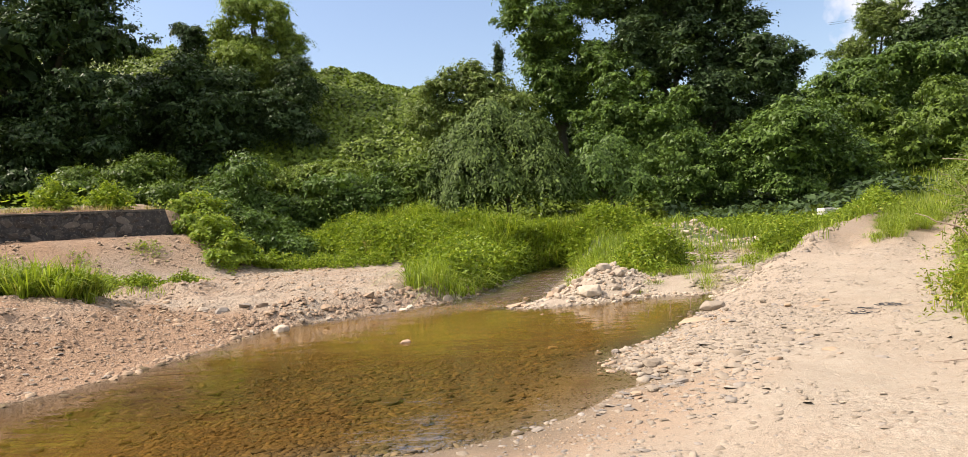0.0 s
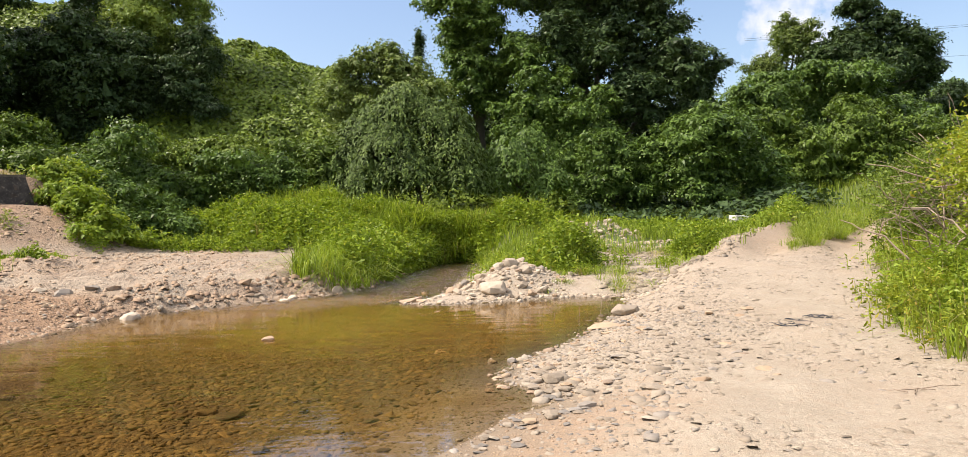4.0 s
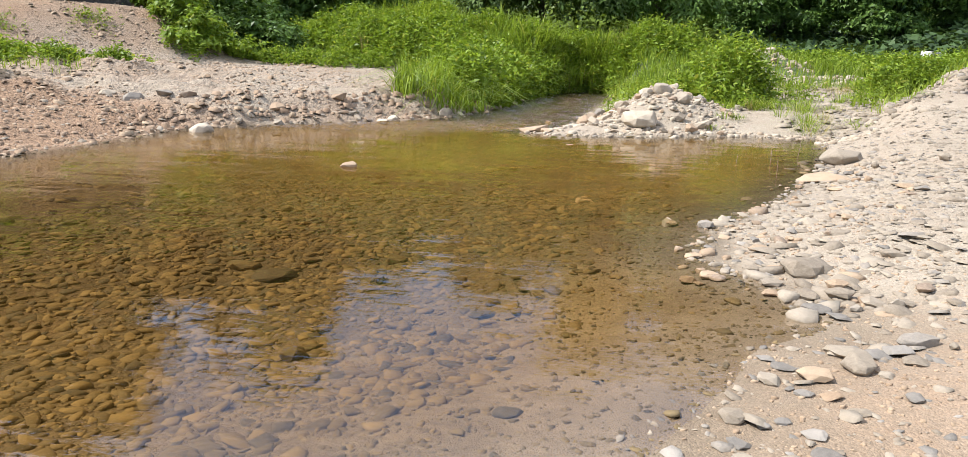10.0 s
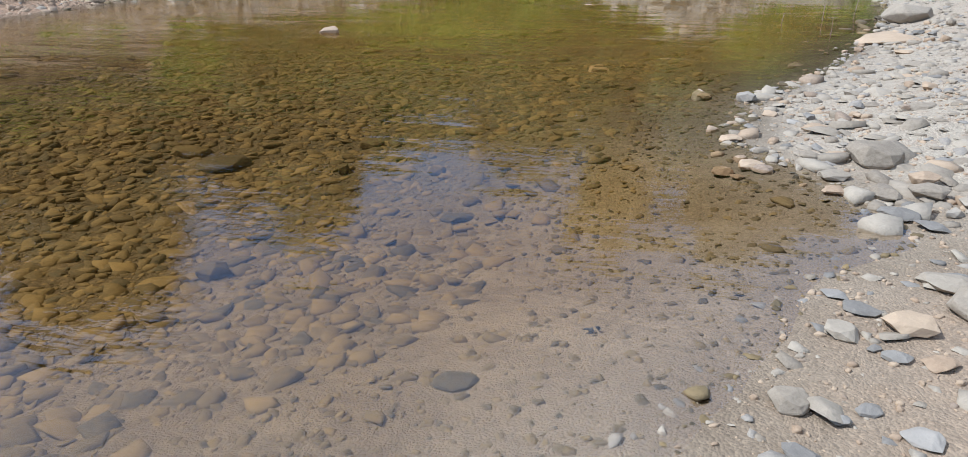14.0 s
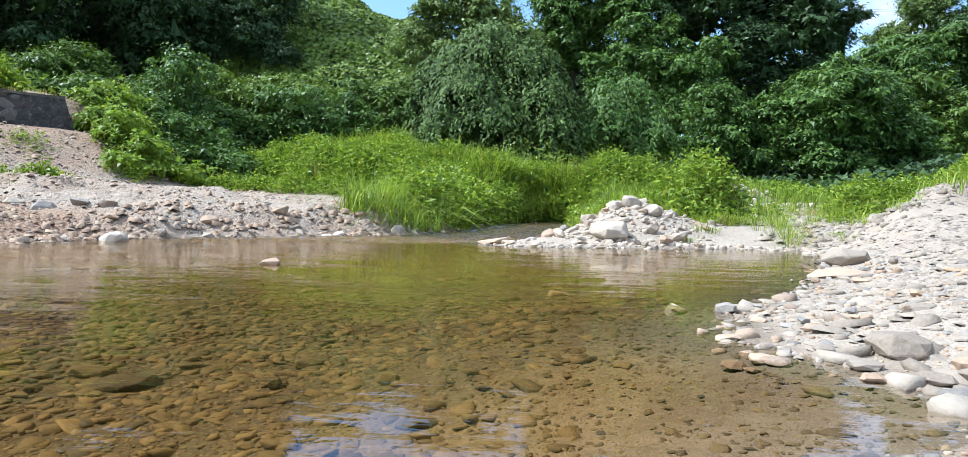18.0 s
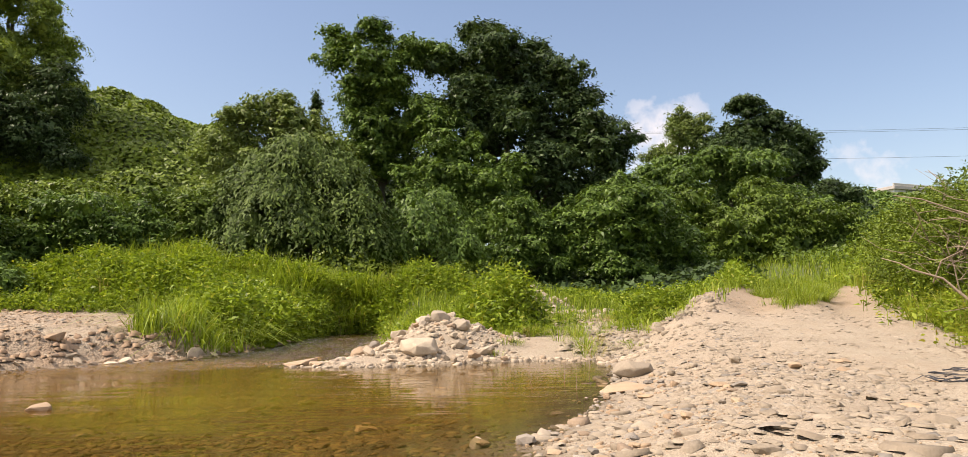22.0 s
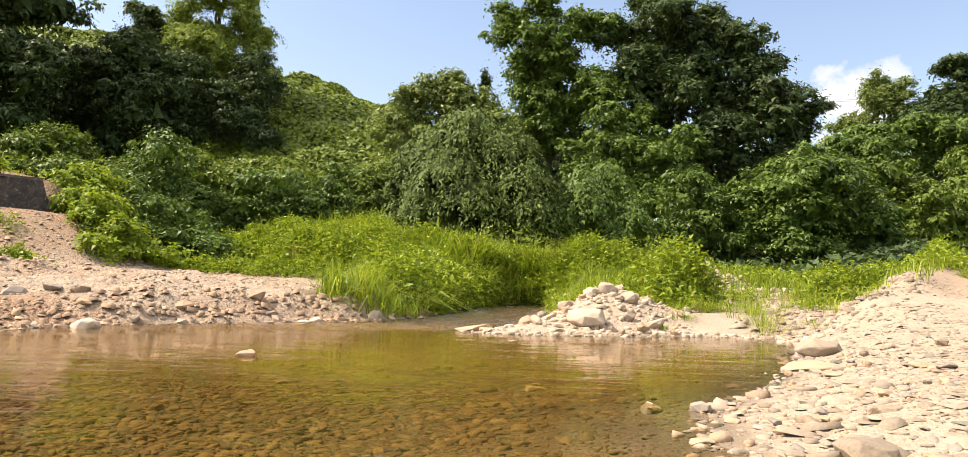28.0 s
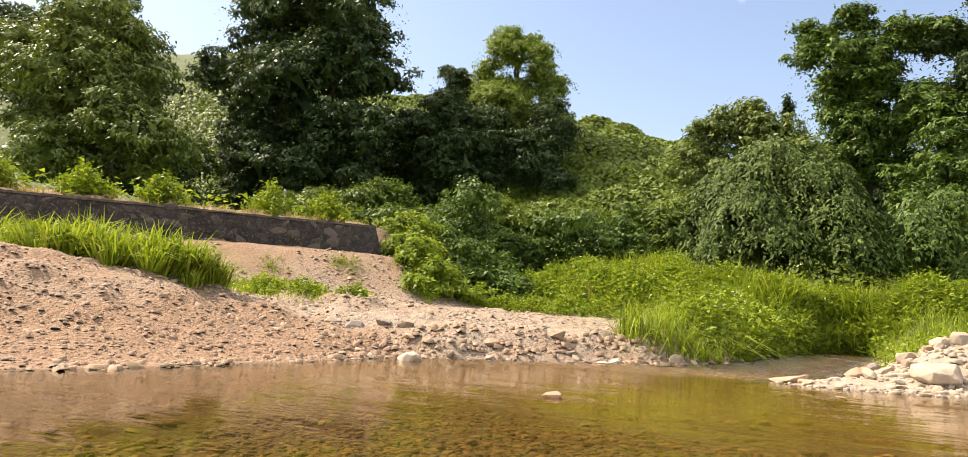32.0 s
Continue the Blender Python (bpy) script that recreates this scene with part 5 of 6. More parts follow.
def weed_patch(name, centres, n, size, material, label, height=0.8):
    """Leafy weeds: upright stems with broad leaves."""
    sets = []
    for cx, cy, spread in centres:
        k = int(n * spread * spread)
        x, y = cx + rng.normal(size=k) * spread * 0.45, cy + rng.normal(size=k) * spread * 0.45
        ok = shore_distance(x, y) > 0.05
        x, y = x[ok], y[ok]
        fall = np.exp(-((x - cx) ** 2 + (y - cy) ** 2) / (spread * spread * 0.6))
        top = height * (0.35 + 0.65 * fall) * rng.uniform(0.7, 1.2, len(x))
        z = ground_z(x, y)
        sets.append(blades(x, y, top, 0.012, 0.15, z))
        for level in np.linspace(0.2, 1.0, 9):
            p = np.stack([x, y, z + top * level], 1) + rng.normal(size=(len(x), 3)) * 0.05
            way = unit(rng.normal(size=(len(x), 3)) * (1, 1, 0.35) + (0, 0, 0.25))
            sets.append(leaf_quads(p, way, size * rng.uniform(0.6, 1.3, len(x)) * (1.15 - 0.4 * level), 0.42))
    me = from_arrays(name, *join_quads(*sets), material)
    return tagged(new(name, me), label, "weeds", kind="stuff")


weed_patch("mound_weeds", [(-7.0, 25.6, 1.5), (-4.8, 24.8, 1.5), (-8.8, 26.2, 1.3), (-3.0, 20.6, 1.3), (-2.4, 22.6, 1.6), (-5.6, 26.2, 1.5), (-1.4, 24.6, 1.5), (-10.3, 26.6, 1.2), (-3.6, 23.6, 1.5), (-2.2, 26.4, 1.6), (-4.2, 28, 1.5), (-11.6, 27, 1.3), (-6.4, 24.9, 1.2), (-3.0, 19.4, 0.9), (-8, 25.2, 1.1), (0.2, 26.9, 1.0), (1.5, 28.0, 1.2), (2.6, 28.6, 1.1), (-0.9, 27.4, 1.2), (-9.8, 28.2, 1.3), (-6.4, 28.6, 1.2)], 330, 0.19, M_WEED, "leafy green weeds along the front of the mound", 1.05)
grass("bank_edge_grass", 5000, (-5, -1, 15, 21), lambda x, y: (np.hypot(x + 2.7, (y - 17.4) * 0.6) < 1.1 + 0.3 * fbm(x, y, 0.6, 2, 5)) & (shore_distance(x, y) > 0.03), 0.75, 0.022, M_GRASS, "arching grass tufts at the water's edge", 1.1, curve=0.9)
weed_patch("mound_foot_weeds", [(-10.6, 23.8, 0.8), (-9.5, 23.6, 0.8), (-11.6, 23.2, 0.7), (-8.3, 23.6, 0.7), (-12.4, 21.6, 0.6), (-7.2, 23.6, 0.6)], 260, 0.13, M_WEED, "low leafy weeds where the gravel meets the mound", 0.5)
weed_patch("bank_corner_weeds", [(-2.7, 19.2, 0.9), (-2.4, 20.4, 1.1), (-2.0, 21.8, 1.2), (-3.2, 21.6, 1.2), (-3.4, 22.8, 1.1), (-3.3, 19.6, 1.0), (-2.6, 18.4, 0.8), (-3.9, 21.8, 1.1)], 420, 0.2, M_WEED, "tall leafy weeds above the water's edge", 0.85)
weed_patch("spit_weeds", [(2.9, 17.8, 0.8), (3.3, 17.0, 0.7), (3.0, 16.4, 0.55)], 560, 0.15, M_WEED, "dense leafy weeds on the stony spit", 1.25)
weed_patch("field_weeds", [(6.5, 27, 1.6), (8.6, 26, 1.5), (9.6, 23, 1.3), (5.6, 30, 1.6), (8.0, 31, 1.7), (11.5, 28, 1.5), (7.4, 20.6, 1.0)], 120, 0.17, M_WEED, "leafy weeds among the meadow grass", 0.6)
weed_patch("spit_green", [(3.3, 15.6, 0.45), (3.0, 16.4, 0.6), (4.4, 17.6, 0.5), (0.9, 15.6, 0.3), (2.0, 15.9, 0.3), (5.6, 16.6, 0.4), (1.2, 17.4, 0.6), (1.6, 18.6, 0.7), (2.4, 19.4, 0.8)], 130, 0.09, M_WEED, "low green weeds among the stones of the spit", 0.45)
tussocks("spit_tufts", 170, 46, (2.4, 7, 13.6, 21.5), lambda x, y: (fbm(x, y, 1.1, 2, 17) > 0.05) & (shore_distance(x, y) > 0.15) & (x - road_x(y) < -2.2), 0.36, 0.007, M_GRASS, "green arching grass tufts on the spit", 0.14, 1.3)
tussocks("spit_grass", 120, 26, (2.3, 7.5, 13.5, 21.5), lambda x, y: (fbm(x, y, 0.9, 2, 15) > 0.0) & (x - road_x(y) < -2.3) & (shore_distance(x, y) > 0.12), 0.34, 0.006, M_GRASS_DRY, "thin yellowing grass on the stony spit", 0.14, 1.4)


def in_field(x, y):
    off = x - road_x(y)
    return (y > np.interp(x, (0, 2.2, 4, 6.5, 8), (20.5, 20.5, 21.5, 21.5, 18.5)) + fbm(x, y, 1.0, 2, 19) * 0.8) & (off < -2.0) & (shore_distance(x, y) > 0.4) & ~((np.hypot(x - 4.6, y - 25) < 1.7) & (fbm(x, y, 0.9, 2, 3) < 0.3)) & ~((x > 4.5) & (x < 8.8) & (np.abs(y - 23.2 - 0.25 * (x - 6)) < 1.0))


grass("field_grass", 60000, (0.5, 20, 14, 41), in_field, 0.48, 0.026, M_GRASS, "green meadow grass between stream and road", 0.8, fade=lambda x, y: 0.4 + 0.6 * step(17, 22, y))


def road_verge(x, y):
    off = x - road_x(y)
    mid = (np.abs(off) < 0.42 + 0.15 * fbm(x, y, 0.7, 2, 7)) & (y > 17.4)
    side = (off < -1.45) & (off > -3.6) & (y > 16.2 + fbm(x, y, 0.8, 2, 23))
    far = y > 21.5 + fbm(x, y, 1.0, 2, 29)
    return (mid | side | far) & (off < 3.5)


grass("road_grass", 15000, (3, 20, 14, 36), road_verge, 0.38, 0.02, M_GRASS, "grass along and between the wheel ruts", 0.5)
tussocks("rut_grass", 620, 44, (7.0, 13, 15.2, 22), lambda x, y: np.abs(x - road_x(y)) < 0.4 + 0.2 * fbm(x, y, 0.7, 2, 7) + 0.12 * (y - 16), 0.4, 0.009, M_GRASS, "strip of grass between the two wheel ruts", 0.16, 1.2)


def right_bank(x, y):
    off = x - road_x(y)
    edge = np.interp(y, (-3, 3, 6, 9, 13, 17, 25), (1.9, 1.9, 1.75, 1.75, 1.9, 1.75, 1.7))
    return (off > edge + 0.25 * fbm(x, y, 0.8, 2, 41)) & (off < 7)


grass("bank_grass", 22000, (5, 22, 0.5, 26), right_bank, 0.55, 0.018, M_GRASS, "rough green grass on the roadside bank", 0.6)
grass("bank_straw", 9000, (5, 22, 0.5, 22), right_bank, 0.6, 0.012, M_GRASS_DRY, "dry yellow grass stems on the roadside bank", 0.9)
grass("slope_grass", 14000, (9, 34, 18, 46), lambda x, y: (x - road_x(y) > 1.5) & (x - road_x(y) < 16), 0.75, 0.035, M_GRASS, "tall rough grass on the slope beyond the road", 0.6)
weed_patch("slope_weeds", [(14.5, 21, 1.5), (16.5, 24, 1.7), (18.5, 27, 1.8), (20, 30.5, 2.0), (22.5, 34, 2.2), (17, 20, 1.6), (20, 24, 2.0), (24, 29, 2.2)], 170, 0.17, M_WEED, "green weeds on the slope beyond the road", 0.9)
weed_patch("road_weeds", [(7.0, 19.6, 0.8), (7.8, 20.4, 1.0), (8.6, 21.4, 1.1), (9.5, 22.6, 1.2), (10.6, 24.2, 1.3), (6.3, 18.4, 0.45)], 380, 0.14, M_WEED, "leafy green weeds beside the broken road edge", 0.85)
tussocks("bank_tussocks", 420, 30, (5.4, 12, 1.5, 17), lambda x, y: right_bank(x, y) & (x - road_x(y) < 3.2), 0.5, 0.012, M_GRASS, "arching grass tufts along the foot of the bank", 0.15, 1.2)
weed_patch("lime_weeds", [(6.7, 4.6, 0.6), (6.8, 6.2, 0.6), (7.0, 7.6, 0.6), (7.6, 8.8, 0.7), (8.3, 10.2, 0.7), (9.0, 11.6, 0.7), (9.6, 13.2, 0.7), (6.6, 3.2, 0.6)], 520, 0.075, M_LEAF_LIME, "pale yellow-green weeds along the road's edge", 0.5)
weed_patch("bank_weeds", [(7.2, 4.0, 0.7), (7.4, 5.4, 0.8), (7.6, 7.2, 0.8), (8.2, 9.2, 1.0), (9.5, 11.6, 1.1), (10.9, 14.6, 1.2), (12.0, 16.2, 1.2), (8.8, 6.4, 1.2), (13.6, 18.5, 1.3)], 420, 0.11, M_WEED, "yellow-green leafy weeds at the foot of the bank", 0.75)
tussocks("left_bank_reeds", 900, 40, (-17, -8.2, 7.3, 13.8), lambda x, y: ((x + 12.6) / 3.7) ** 2 + ((y - 10.5) / 1.8) ** 2 < 1 + 0.3 * fbm(x, y, 0.9, 2, 61), 1.25, 0.03, M_GRASS, "thick clump of tall reed grass on the bank", 0.25, 1.0, fade=lambda x, y: 1.15 - 0.6 * np.clip(((x + 12.6) / 3.7) ** 2 + ((y - 10.5) / 1.8) ** 2, 0, 1))
weed_patch("left_bank_weeds", [(-12.6, 15.2, 0.8), (-11.4, 15.6, 0.6), (-13.8, 15.6, 0.8), (-10.6, 16.4, 0.5)], 300, 0.13, M_WEED, "small green weeds on the gravel slope", 0.4)
grass("left_bank_grass", 1600, (-15.5, -9.5, 12.5, 18), lambda x, y: (fbm(x, y, 1.2, 2, 63) > 0.1) & (np.hypot(x + 12.4, (y - 15) * 0.9) < 2.6), 0.35, 0.016, M_GRASS, "small grass tufts on the gravel slope", 0.6)


def pinnate_bush(name, foot, lobes, n, label, leaf=0.055, pairs=6, material=None):
    """A bush of feather-like leaves: rows of leaflets along arching ribs."""
    fx, fy = foot
    fz = float(ground_z(fx, fy)) - 0.1
    thing = empty_thing(name, (fx, fy, fz), label, "bush")
    lobes = np.array([(a - fx, b - fy, c - fz, *r) for a, b, c, *r in lobes], float)
    weight = (lobes[:, 3] * lobes[:, 4] * lobes[:, 5]) ** 0.67
    pick = rng.choice(len(lobes), n, p=weight / weight.sum())
    way = unit(rng.normal(size=(n, 3)) + (0, 0, 0.2))
    far = rng.uniform(0.55, 1.08, size=(n, 1))
    base = lobes[pick, :3] + way * far * lobes[pick, 3:6]
    ok = base[:, 2] > 0.05
    base, way = base[ok], way[ok]
    n = len(base)
    rib = unit(way * 0.8 + rng.normal(size=(n, 3)) * 0.5 + (0, 0, 0.1))
    side = unit(np.cross(rib, (0, 0, 1)) + rng.normal(size=(n, 3)) * 0.15)
    length = rng.uniform(0.7, 1.3, (n, 1)) * leaf * pairs * 0.85
    sets = []
    for k in range(pairs):
        u = (k + 0.6) / pairs
        at = base + rib * length * u - np.array((0, 0, 1)) * length * u * u * 0.35
        for s in (-1, 1):
            sets.append(leaf_quads(at, unit(side * s + rib * 0.35 + rng.normal(size=(n, 3)) * 0.12), leaf * rng.uniform(0.8, 1.2, n), 0.5, 0.1))
    mesh_part("leaves", from_arrays("leaves", *join_quads(*sets), material or M_LEAF_LIME), thing)
    for l in lobes[:7]:
        mesh_part("stem", finish(tube(bmesh.new(), bent((rng.normal() * 0.15, rng.normal() * 0.15, 0), l[:3], 0.05, 0.15, 5), np.linspace(0.03, 0.008, 5), 5), "stem", M_BARK), thing)
    return thing


pinnate_bush("locust_bush", (9.0, 6.4), [(8.9, 6.2, 2.5, 1.2, 1.3, 1.0), (9.6, 7.2, 3.2, 1.3, 1.3, 1.0), (8.4, 7.6, 2.0, 1.0, 1.1, 0.8), (9.9, 5.4, 2.7, 1.2, 1.1, 1.2), (9.2, 8.6, 2.3, 1.1, 1.0, 0.8), (8.3, 5.3, 1.7, 0.8, 0.9, 0.7), (10.2, 6.8, 3.9, 0.8, 0.8, 0.5), (9.2, 4.4, 2.0, 1.0, 0.9, 0.9)], 7500, "bright yellow-green locust bush on the bank", 0.068)
pinnate_bush("locust_bush", (11.2, 14.4), [(10.4, 13.6, 1.7, 0.9, 0.9, 0.8), (11.3, 14.4, 2.2, 1.0, 1.0, 0.9), (12.0, 13.4, 2.8, 0.9, 0.9, 0.8), (10.7, 15.3, 1.9, 0.9, 0.9, 0.8), (12.0, 15.6, 2.4, 1.0, 1.0, 0.8), (12.8, 14.4, 3.2, 0.9, 0.9, 0.8), (11.8, 12.4, 2.2, 1.0, 0.9, 1.0), (13.0, 13.4, 3.9, 0.5, 0.5, 0.4), (12.2, 17.2, 2.0, 1.1, 1.0, 0.8), (13.4, 18.6, 2.4, 1.2, 1.1, 0.8)], 6500, "green locust bush with bare twigs at the road bend", 0.062, material=M_LEAF_KUDZU)


def brush_pile(foot, reach, n, label):
    """A heap of dead bare branches."""
    fx, fy = foot
    fz = float(ground_z(fx, fy))
    thing = empty_thing("brushwood", (fx, fy, fz), label, "branches")
    for _ in range(n):
        a = rng.normal(size=3) * (0.5, 0.5, 0.1) * reach * 0.5 + (0, 0, 0.15 + 0.5 * reach * rng.uniform() ** 2)
        b = a + unit(rng.normal(size=3) * (1, 1, 0.5) + (-0.25, -0.1, 0.7)) * reach * rng.uniform(0.5, 1.1)
        thick = 0.008 + 0.018 * rng.uniform() ** 4
        mesh_part("branch", finish(tube(bmesh.new(), bent(a, b, 0.1, 0.09, 6), np.linspace(thick, thick * 0.3, 6), 5), "branch", M_TWIG), thing)


brush_pile((10.9, 12.9), 2.1, 190, "tangle of bare dry branches on the bank")
brush_pile((9.2, 11.0), 1.7, 34, "grey dead twigs lying over the bushes")

grass("wall_top_grass", 9000, (-26, -14.5, 7, 24), lambda x, y: (lambda w: (w < 0.05) & (w > -1.6))((x - WALL_A[0]) * WALL_OUT[0] + (y - WALL_A[1]) * WALL_OUT[1]), 0.22, 0.02, M_GRASS_DRY, "dry yellowish grass along the top of the wall", 0.8)
tussocks("wall_top_straw", 420, 20, (-26, -14.5, 7, 24), lambda x, y: (lambda w: (w < -0.15) & (w > -1.4))((x - WALL_A[0]) * WALL_OUT[0] + (y - WALL_A[1]) * WALL_OUT[1]), 0.35, 0.016, M_GRASS_DRY, "straw-coloured grass tufts along the wall's cap", 0.15, 1.0)
weed_patch("wall_foot_weeds", [(-14.6, 20.4, 0.7), (-15.6, 18.2, 0.5), (-13.4, 17.6, 0.4), (-17.2, 16.4, 0.5), (-12.2, 19.6, 0.5)], 130, 0.08, M_WEED, "small weeds scattered below the wall", 0.16)
weed_patch("terrace_plants", weed_patch_late, 260, 0.2, M_WEED, "leafy plants along the top of the wall", 1.1)

# ---- house, cables, box ----


def build_house():
    thing = empty_thing("house", (77, 110, 16.2), "pale low building seen above the bushes", "house")
    thing.rotation_euler = (0, 0, 0.3)

    def box_mesh(name, c, s, material, parent, label=""):
        bm = bmesh.new()
        bmesh.ops.create_cube(bm, size=1.0, matrix=Matrix.Translation(c) @ Matrix.Diagonal((*s, 1)))
        bmesh.ops.bevel(bm, geom=bm.edges[:], offset=0.03, segments=1, affect="EDGES")
        return part(name, bm, material, parent, label)
    box_mesh("wall", (0, 0, 1.2), (11, 6, 3.4), M_HOUSE, thing)
    box_mesh("roof", (0, 0, 3.15), (11.8, 6.8, 0.5), M_ROOF, thing, "flat grey roof slab")
    for k in range(3):
        window = box_mesh("window", (-3.5 + 3.4 * k, -3.0, 1.7), (1.4, 0.12, 1.1), M_CONCRETE, thing)
        box_mesh("pane", (-3.5 + 3.4 * k, -3.08, 1.7), (1.2, 0.06, 0.9), M_CABLE, window, "dark window pane")
    box_mesh("parapet", (0, -3.2, 3.6), (11.8, 0.2, 0.4), M_CONCRETE, thing)


build_house()
for dz, dy in ((0, 0), (0.35, 0.5), (-3.3, 1.0)):
    line = [(30 + 80 * u, 95 + dy - 12 * u, 24.6 + dz - 4 * 0.6 * u * (1 - u)) for u in np.linspace(0, 1, 14)]
    me = finish(tube(bmesh.new(), line, [0.016] * 14, 5), "power_cable", M_CABLE)
    tagged(new("power_cable", me), "thin dark overhead power cable against the sky", "cable", "power cables")


def concrete_block(x, y, size, turn):
    bm = bmesh.new()
    bmesh.ops.create_cube(bm, size=1.0, matrix=Matrix.Diagonal((*size, 1)))
    bmesh.ops.bevel(bm, geom=bm.edges[:], offset=0.025, segments=2, affect="EDGES")
    for v in bm.verts:
        v.co += Vector(rng.normal(size=3) * 0.008)
    ob = new("concrete_block", finish(bm, "concrete_block", M_CONCRETE, False))
    ob.location, ob.rotation_euler = (x, y, float(ground_z(x, y)) + size[2] * 0.35), (0.1, 0.05, turn)
    tagged(ob, "pale broken concrete block lying in the grass", "block")


concrete_block(10.9, 30.0, (0.75, 0.5, 0.75), 0.4)

# ---- stones ----
SHAPES = {m.name: [rock_mesh("stone", 40 + 10 * j + k, m, 3, s, f, 1) for k, (s, f) in enumerate(((0.3, 0.45), (0.6, 0.5), (0.2, 0.7), (0.8, 0.6), (0.5, 0.35), (0.3, 0.6), (0.9, 0.45), (0.4, 0.5)))]
          for j, m in enumerate((M_STONE, M_GREY, M_TAN, M_BEDSTONE, M_WHITE))}
BOULDERS = [rock_mesh("boulder", 500 + k, M_TAN if k % 3 == 2 else M_WHITE if k in (0, 4) else M_STONE, 3, s, f, 2) for k, (s, f) in enumerate(((0.9, 0.8), (0.7, 0.55), (0.25, 0.7), (0.95, 0.7), (0.5, 0.6), (0.8, 0.5)))]


def stone(x, y, size, mesh, label, group="", name="stone", sink=0.25, z=None, turn=None, tall=1.0, tilt=0.12):
    ob = new(name, mesh)
    ground = float(ground_z(x, y)) if z is None else z
    low = min(v.co.z for v in mesh.vertices)
    ob.location = (x, y, ground - low * size * tall * (1 - sink))
    ob.scale = (size, size, size * tall)
    ob.rotation_euler = (rng.normal() * tilt * (0.4 if name == "boulder" else 1), rng.normal() * tilt * (0.4 if name == "boulder" else 1), rng.uniform(0, 6.28) if turn is None else turn)
    return tagged(ob, label, "stone", group)


# boulders that stand out
for x, y, size, k, tall, label in ((1.45, 13.35, 0.33, 0, 0.85, "large angular pale boulder on the spit"), (-0.2, 13.2, 0.3, 2, 0.62, "smooth tan boulder at the tip of the spit"), (0.32, 13.35, 0.12, 4, 0.9, "small rounded pale boulder on the spit"), (0.0, 13.0, 0.15, 5, 0.6, "low tan stone at the tip of the spit"),
                                   (-5.05, 11.3, 0.22, 0, 0.8, "pale angular boulder at the water's edge"), (-1.4, 8.5, 0.11, 5, 0.95, "small stone rising from the pool"),
                                   (3.75, 10.25, 0.28, 1, 1.05, "broad pale boulder at the pool's edge"), (3.3, 8.95, 0.28, 5, 0.35, "flat grey slab at the pool's edge"),
                                   (1.83, 6.76, 0.085, 3, 0.8, "small stone just out of the shallow water"), (1.7, 9.56, 0.13, 1, 0.7, "small stone just out of the shallow water"), (2.79, 8.7, 0.07, 5, 0.8, "small stone just out of the shallow water"), (2.5, 7.9, 0.08, 2, 0.8, "small stone just out of the shallow water"), (1.12, 7.6, 0.09, 5, 0.5, "small stone just out of the shallow water"),
                                   (-2.4, 15.5, 0.17, 3, 1.0, "upright tan stone on the shore"), (3.7, 26.3, 0.36, 0, 1.0, "white boulder on top of the stone heap"),
                                   (1.8, 14.75, 0.2, 4, 0.9, "white boulder on the stone heap"), (1.5, 14.6, 0.16, 0, 0.9, "white boulder on the stone heap"), (2.1, 14.3, 0.17, 3, 0.9, "white boulder on the stone heap"), (1.15, 13.9, 0.15, 5, 0.9, "pale boulder on the flank of the heap on the spit"), (2.0, 13.7, 0.15, 1, 0.9, "pale boulder on the flank of the heap on the spit"), (-3.2, 14.1, 0.15, 4, 0.9, "pale stone at the foot of the bank"),
                                   (-4.1, 14.2, 0.2, 2, 0.8, "brown stone set in the eroded bank"), (-6.55, 12.5, 0.2, 1, 0.8, "grey stones in a row on the gravel bank"), (-7.0, 12.3, 0.24, 3, 0.85, "grey stones in a row on the gravel bank"), (-6.15, 12.6, 0.17, 2, 0.8, "grey stones in a row on the gravel bank"), (-7.45, 12.2, 0.2, 4, 0.8, "grey stones in a row on the gravel bank"), (-5.85, 12.3, 0.15, 5, 0.8, "grey stones in a row on the gravel bank"), (-8.3, 14.8, 0.22, 1, 0.7, "grey stone lying on the gravel slope"), (-4.9, 13.3, 0.2, 2, 0.9, "brown stone set in the eroded bank"), (-2.9, 15.0, 0.2, 2, 0.8, "brown stone set in the eroded bank"), (-3.75, 14.0, 0.17, 1, 0.8, "pale stone at the foot of the bank")):
    stone(x, y, size, BOULDERS[k], label, name="boulder", tall=tall, sink=0.85 if any(w in label for w in (" row ", "slope", "eroded", "foot of")) else 0.62 if "spit" in label else 0.38, z=-0.015 if "rising" in label else -0.07 if label.startswith("small stone") else None, turn=0.3 if "pool" in label else None)


def shore_stones(n, box, keep, sizes, kinds, label, group, tall=1.0, sink=0.25):
    """Single stones, sown where the mask allows, none inside another."""
    made = []
    tries = 0
    while len(made) < n and tries < n * 40:
        tries += 1
        x, y = rng.uniform(box[0], box[1]), rng.uniform(box[2], box[3])
        size = sizes[0] * (sizes[1] / sizes[0]) ** (rng.uniform() ** 1.8)
        if not keep(np.array([x]), np.array([y]))[0] or any((x - a) ** 2 + (y - b) ** 2 < (0.8 * (size + s)) ** 2 for a, b, s in made):
            continue
        made.append((x, y, size))
        shapes = SHAPES[kinds[rng.integers(len(kinds))]]
        stone(x, y, size, shapes[rng.integers(len(shapes))], label, group, tall=tall, sink=sink, tilt=0.12 if tall <= 1 else 0.4)


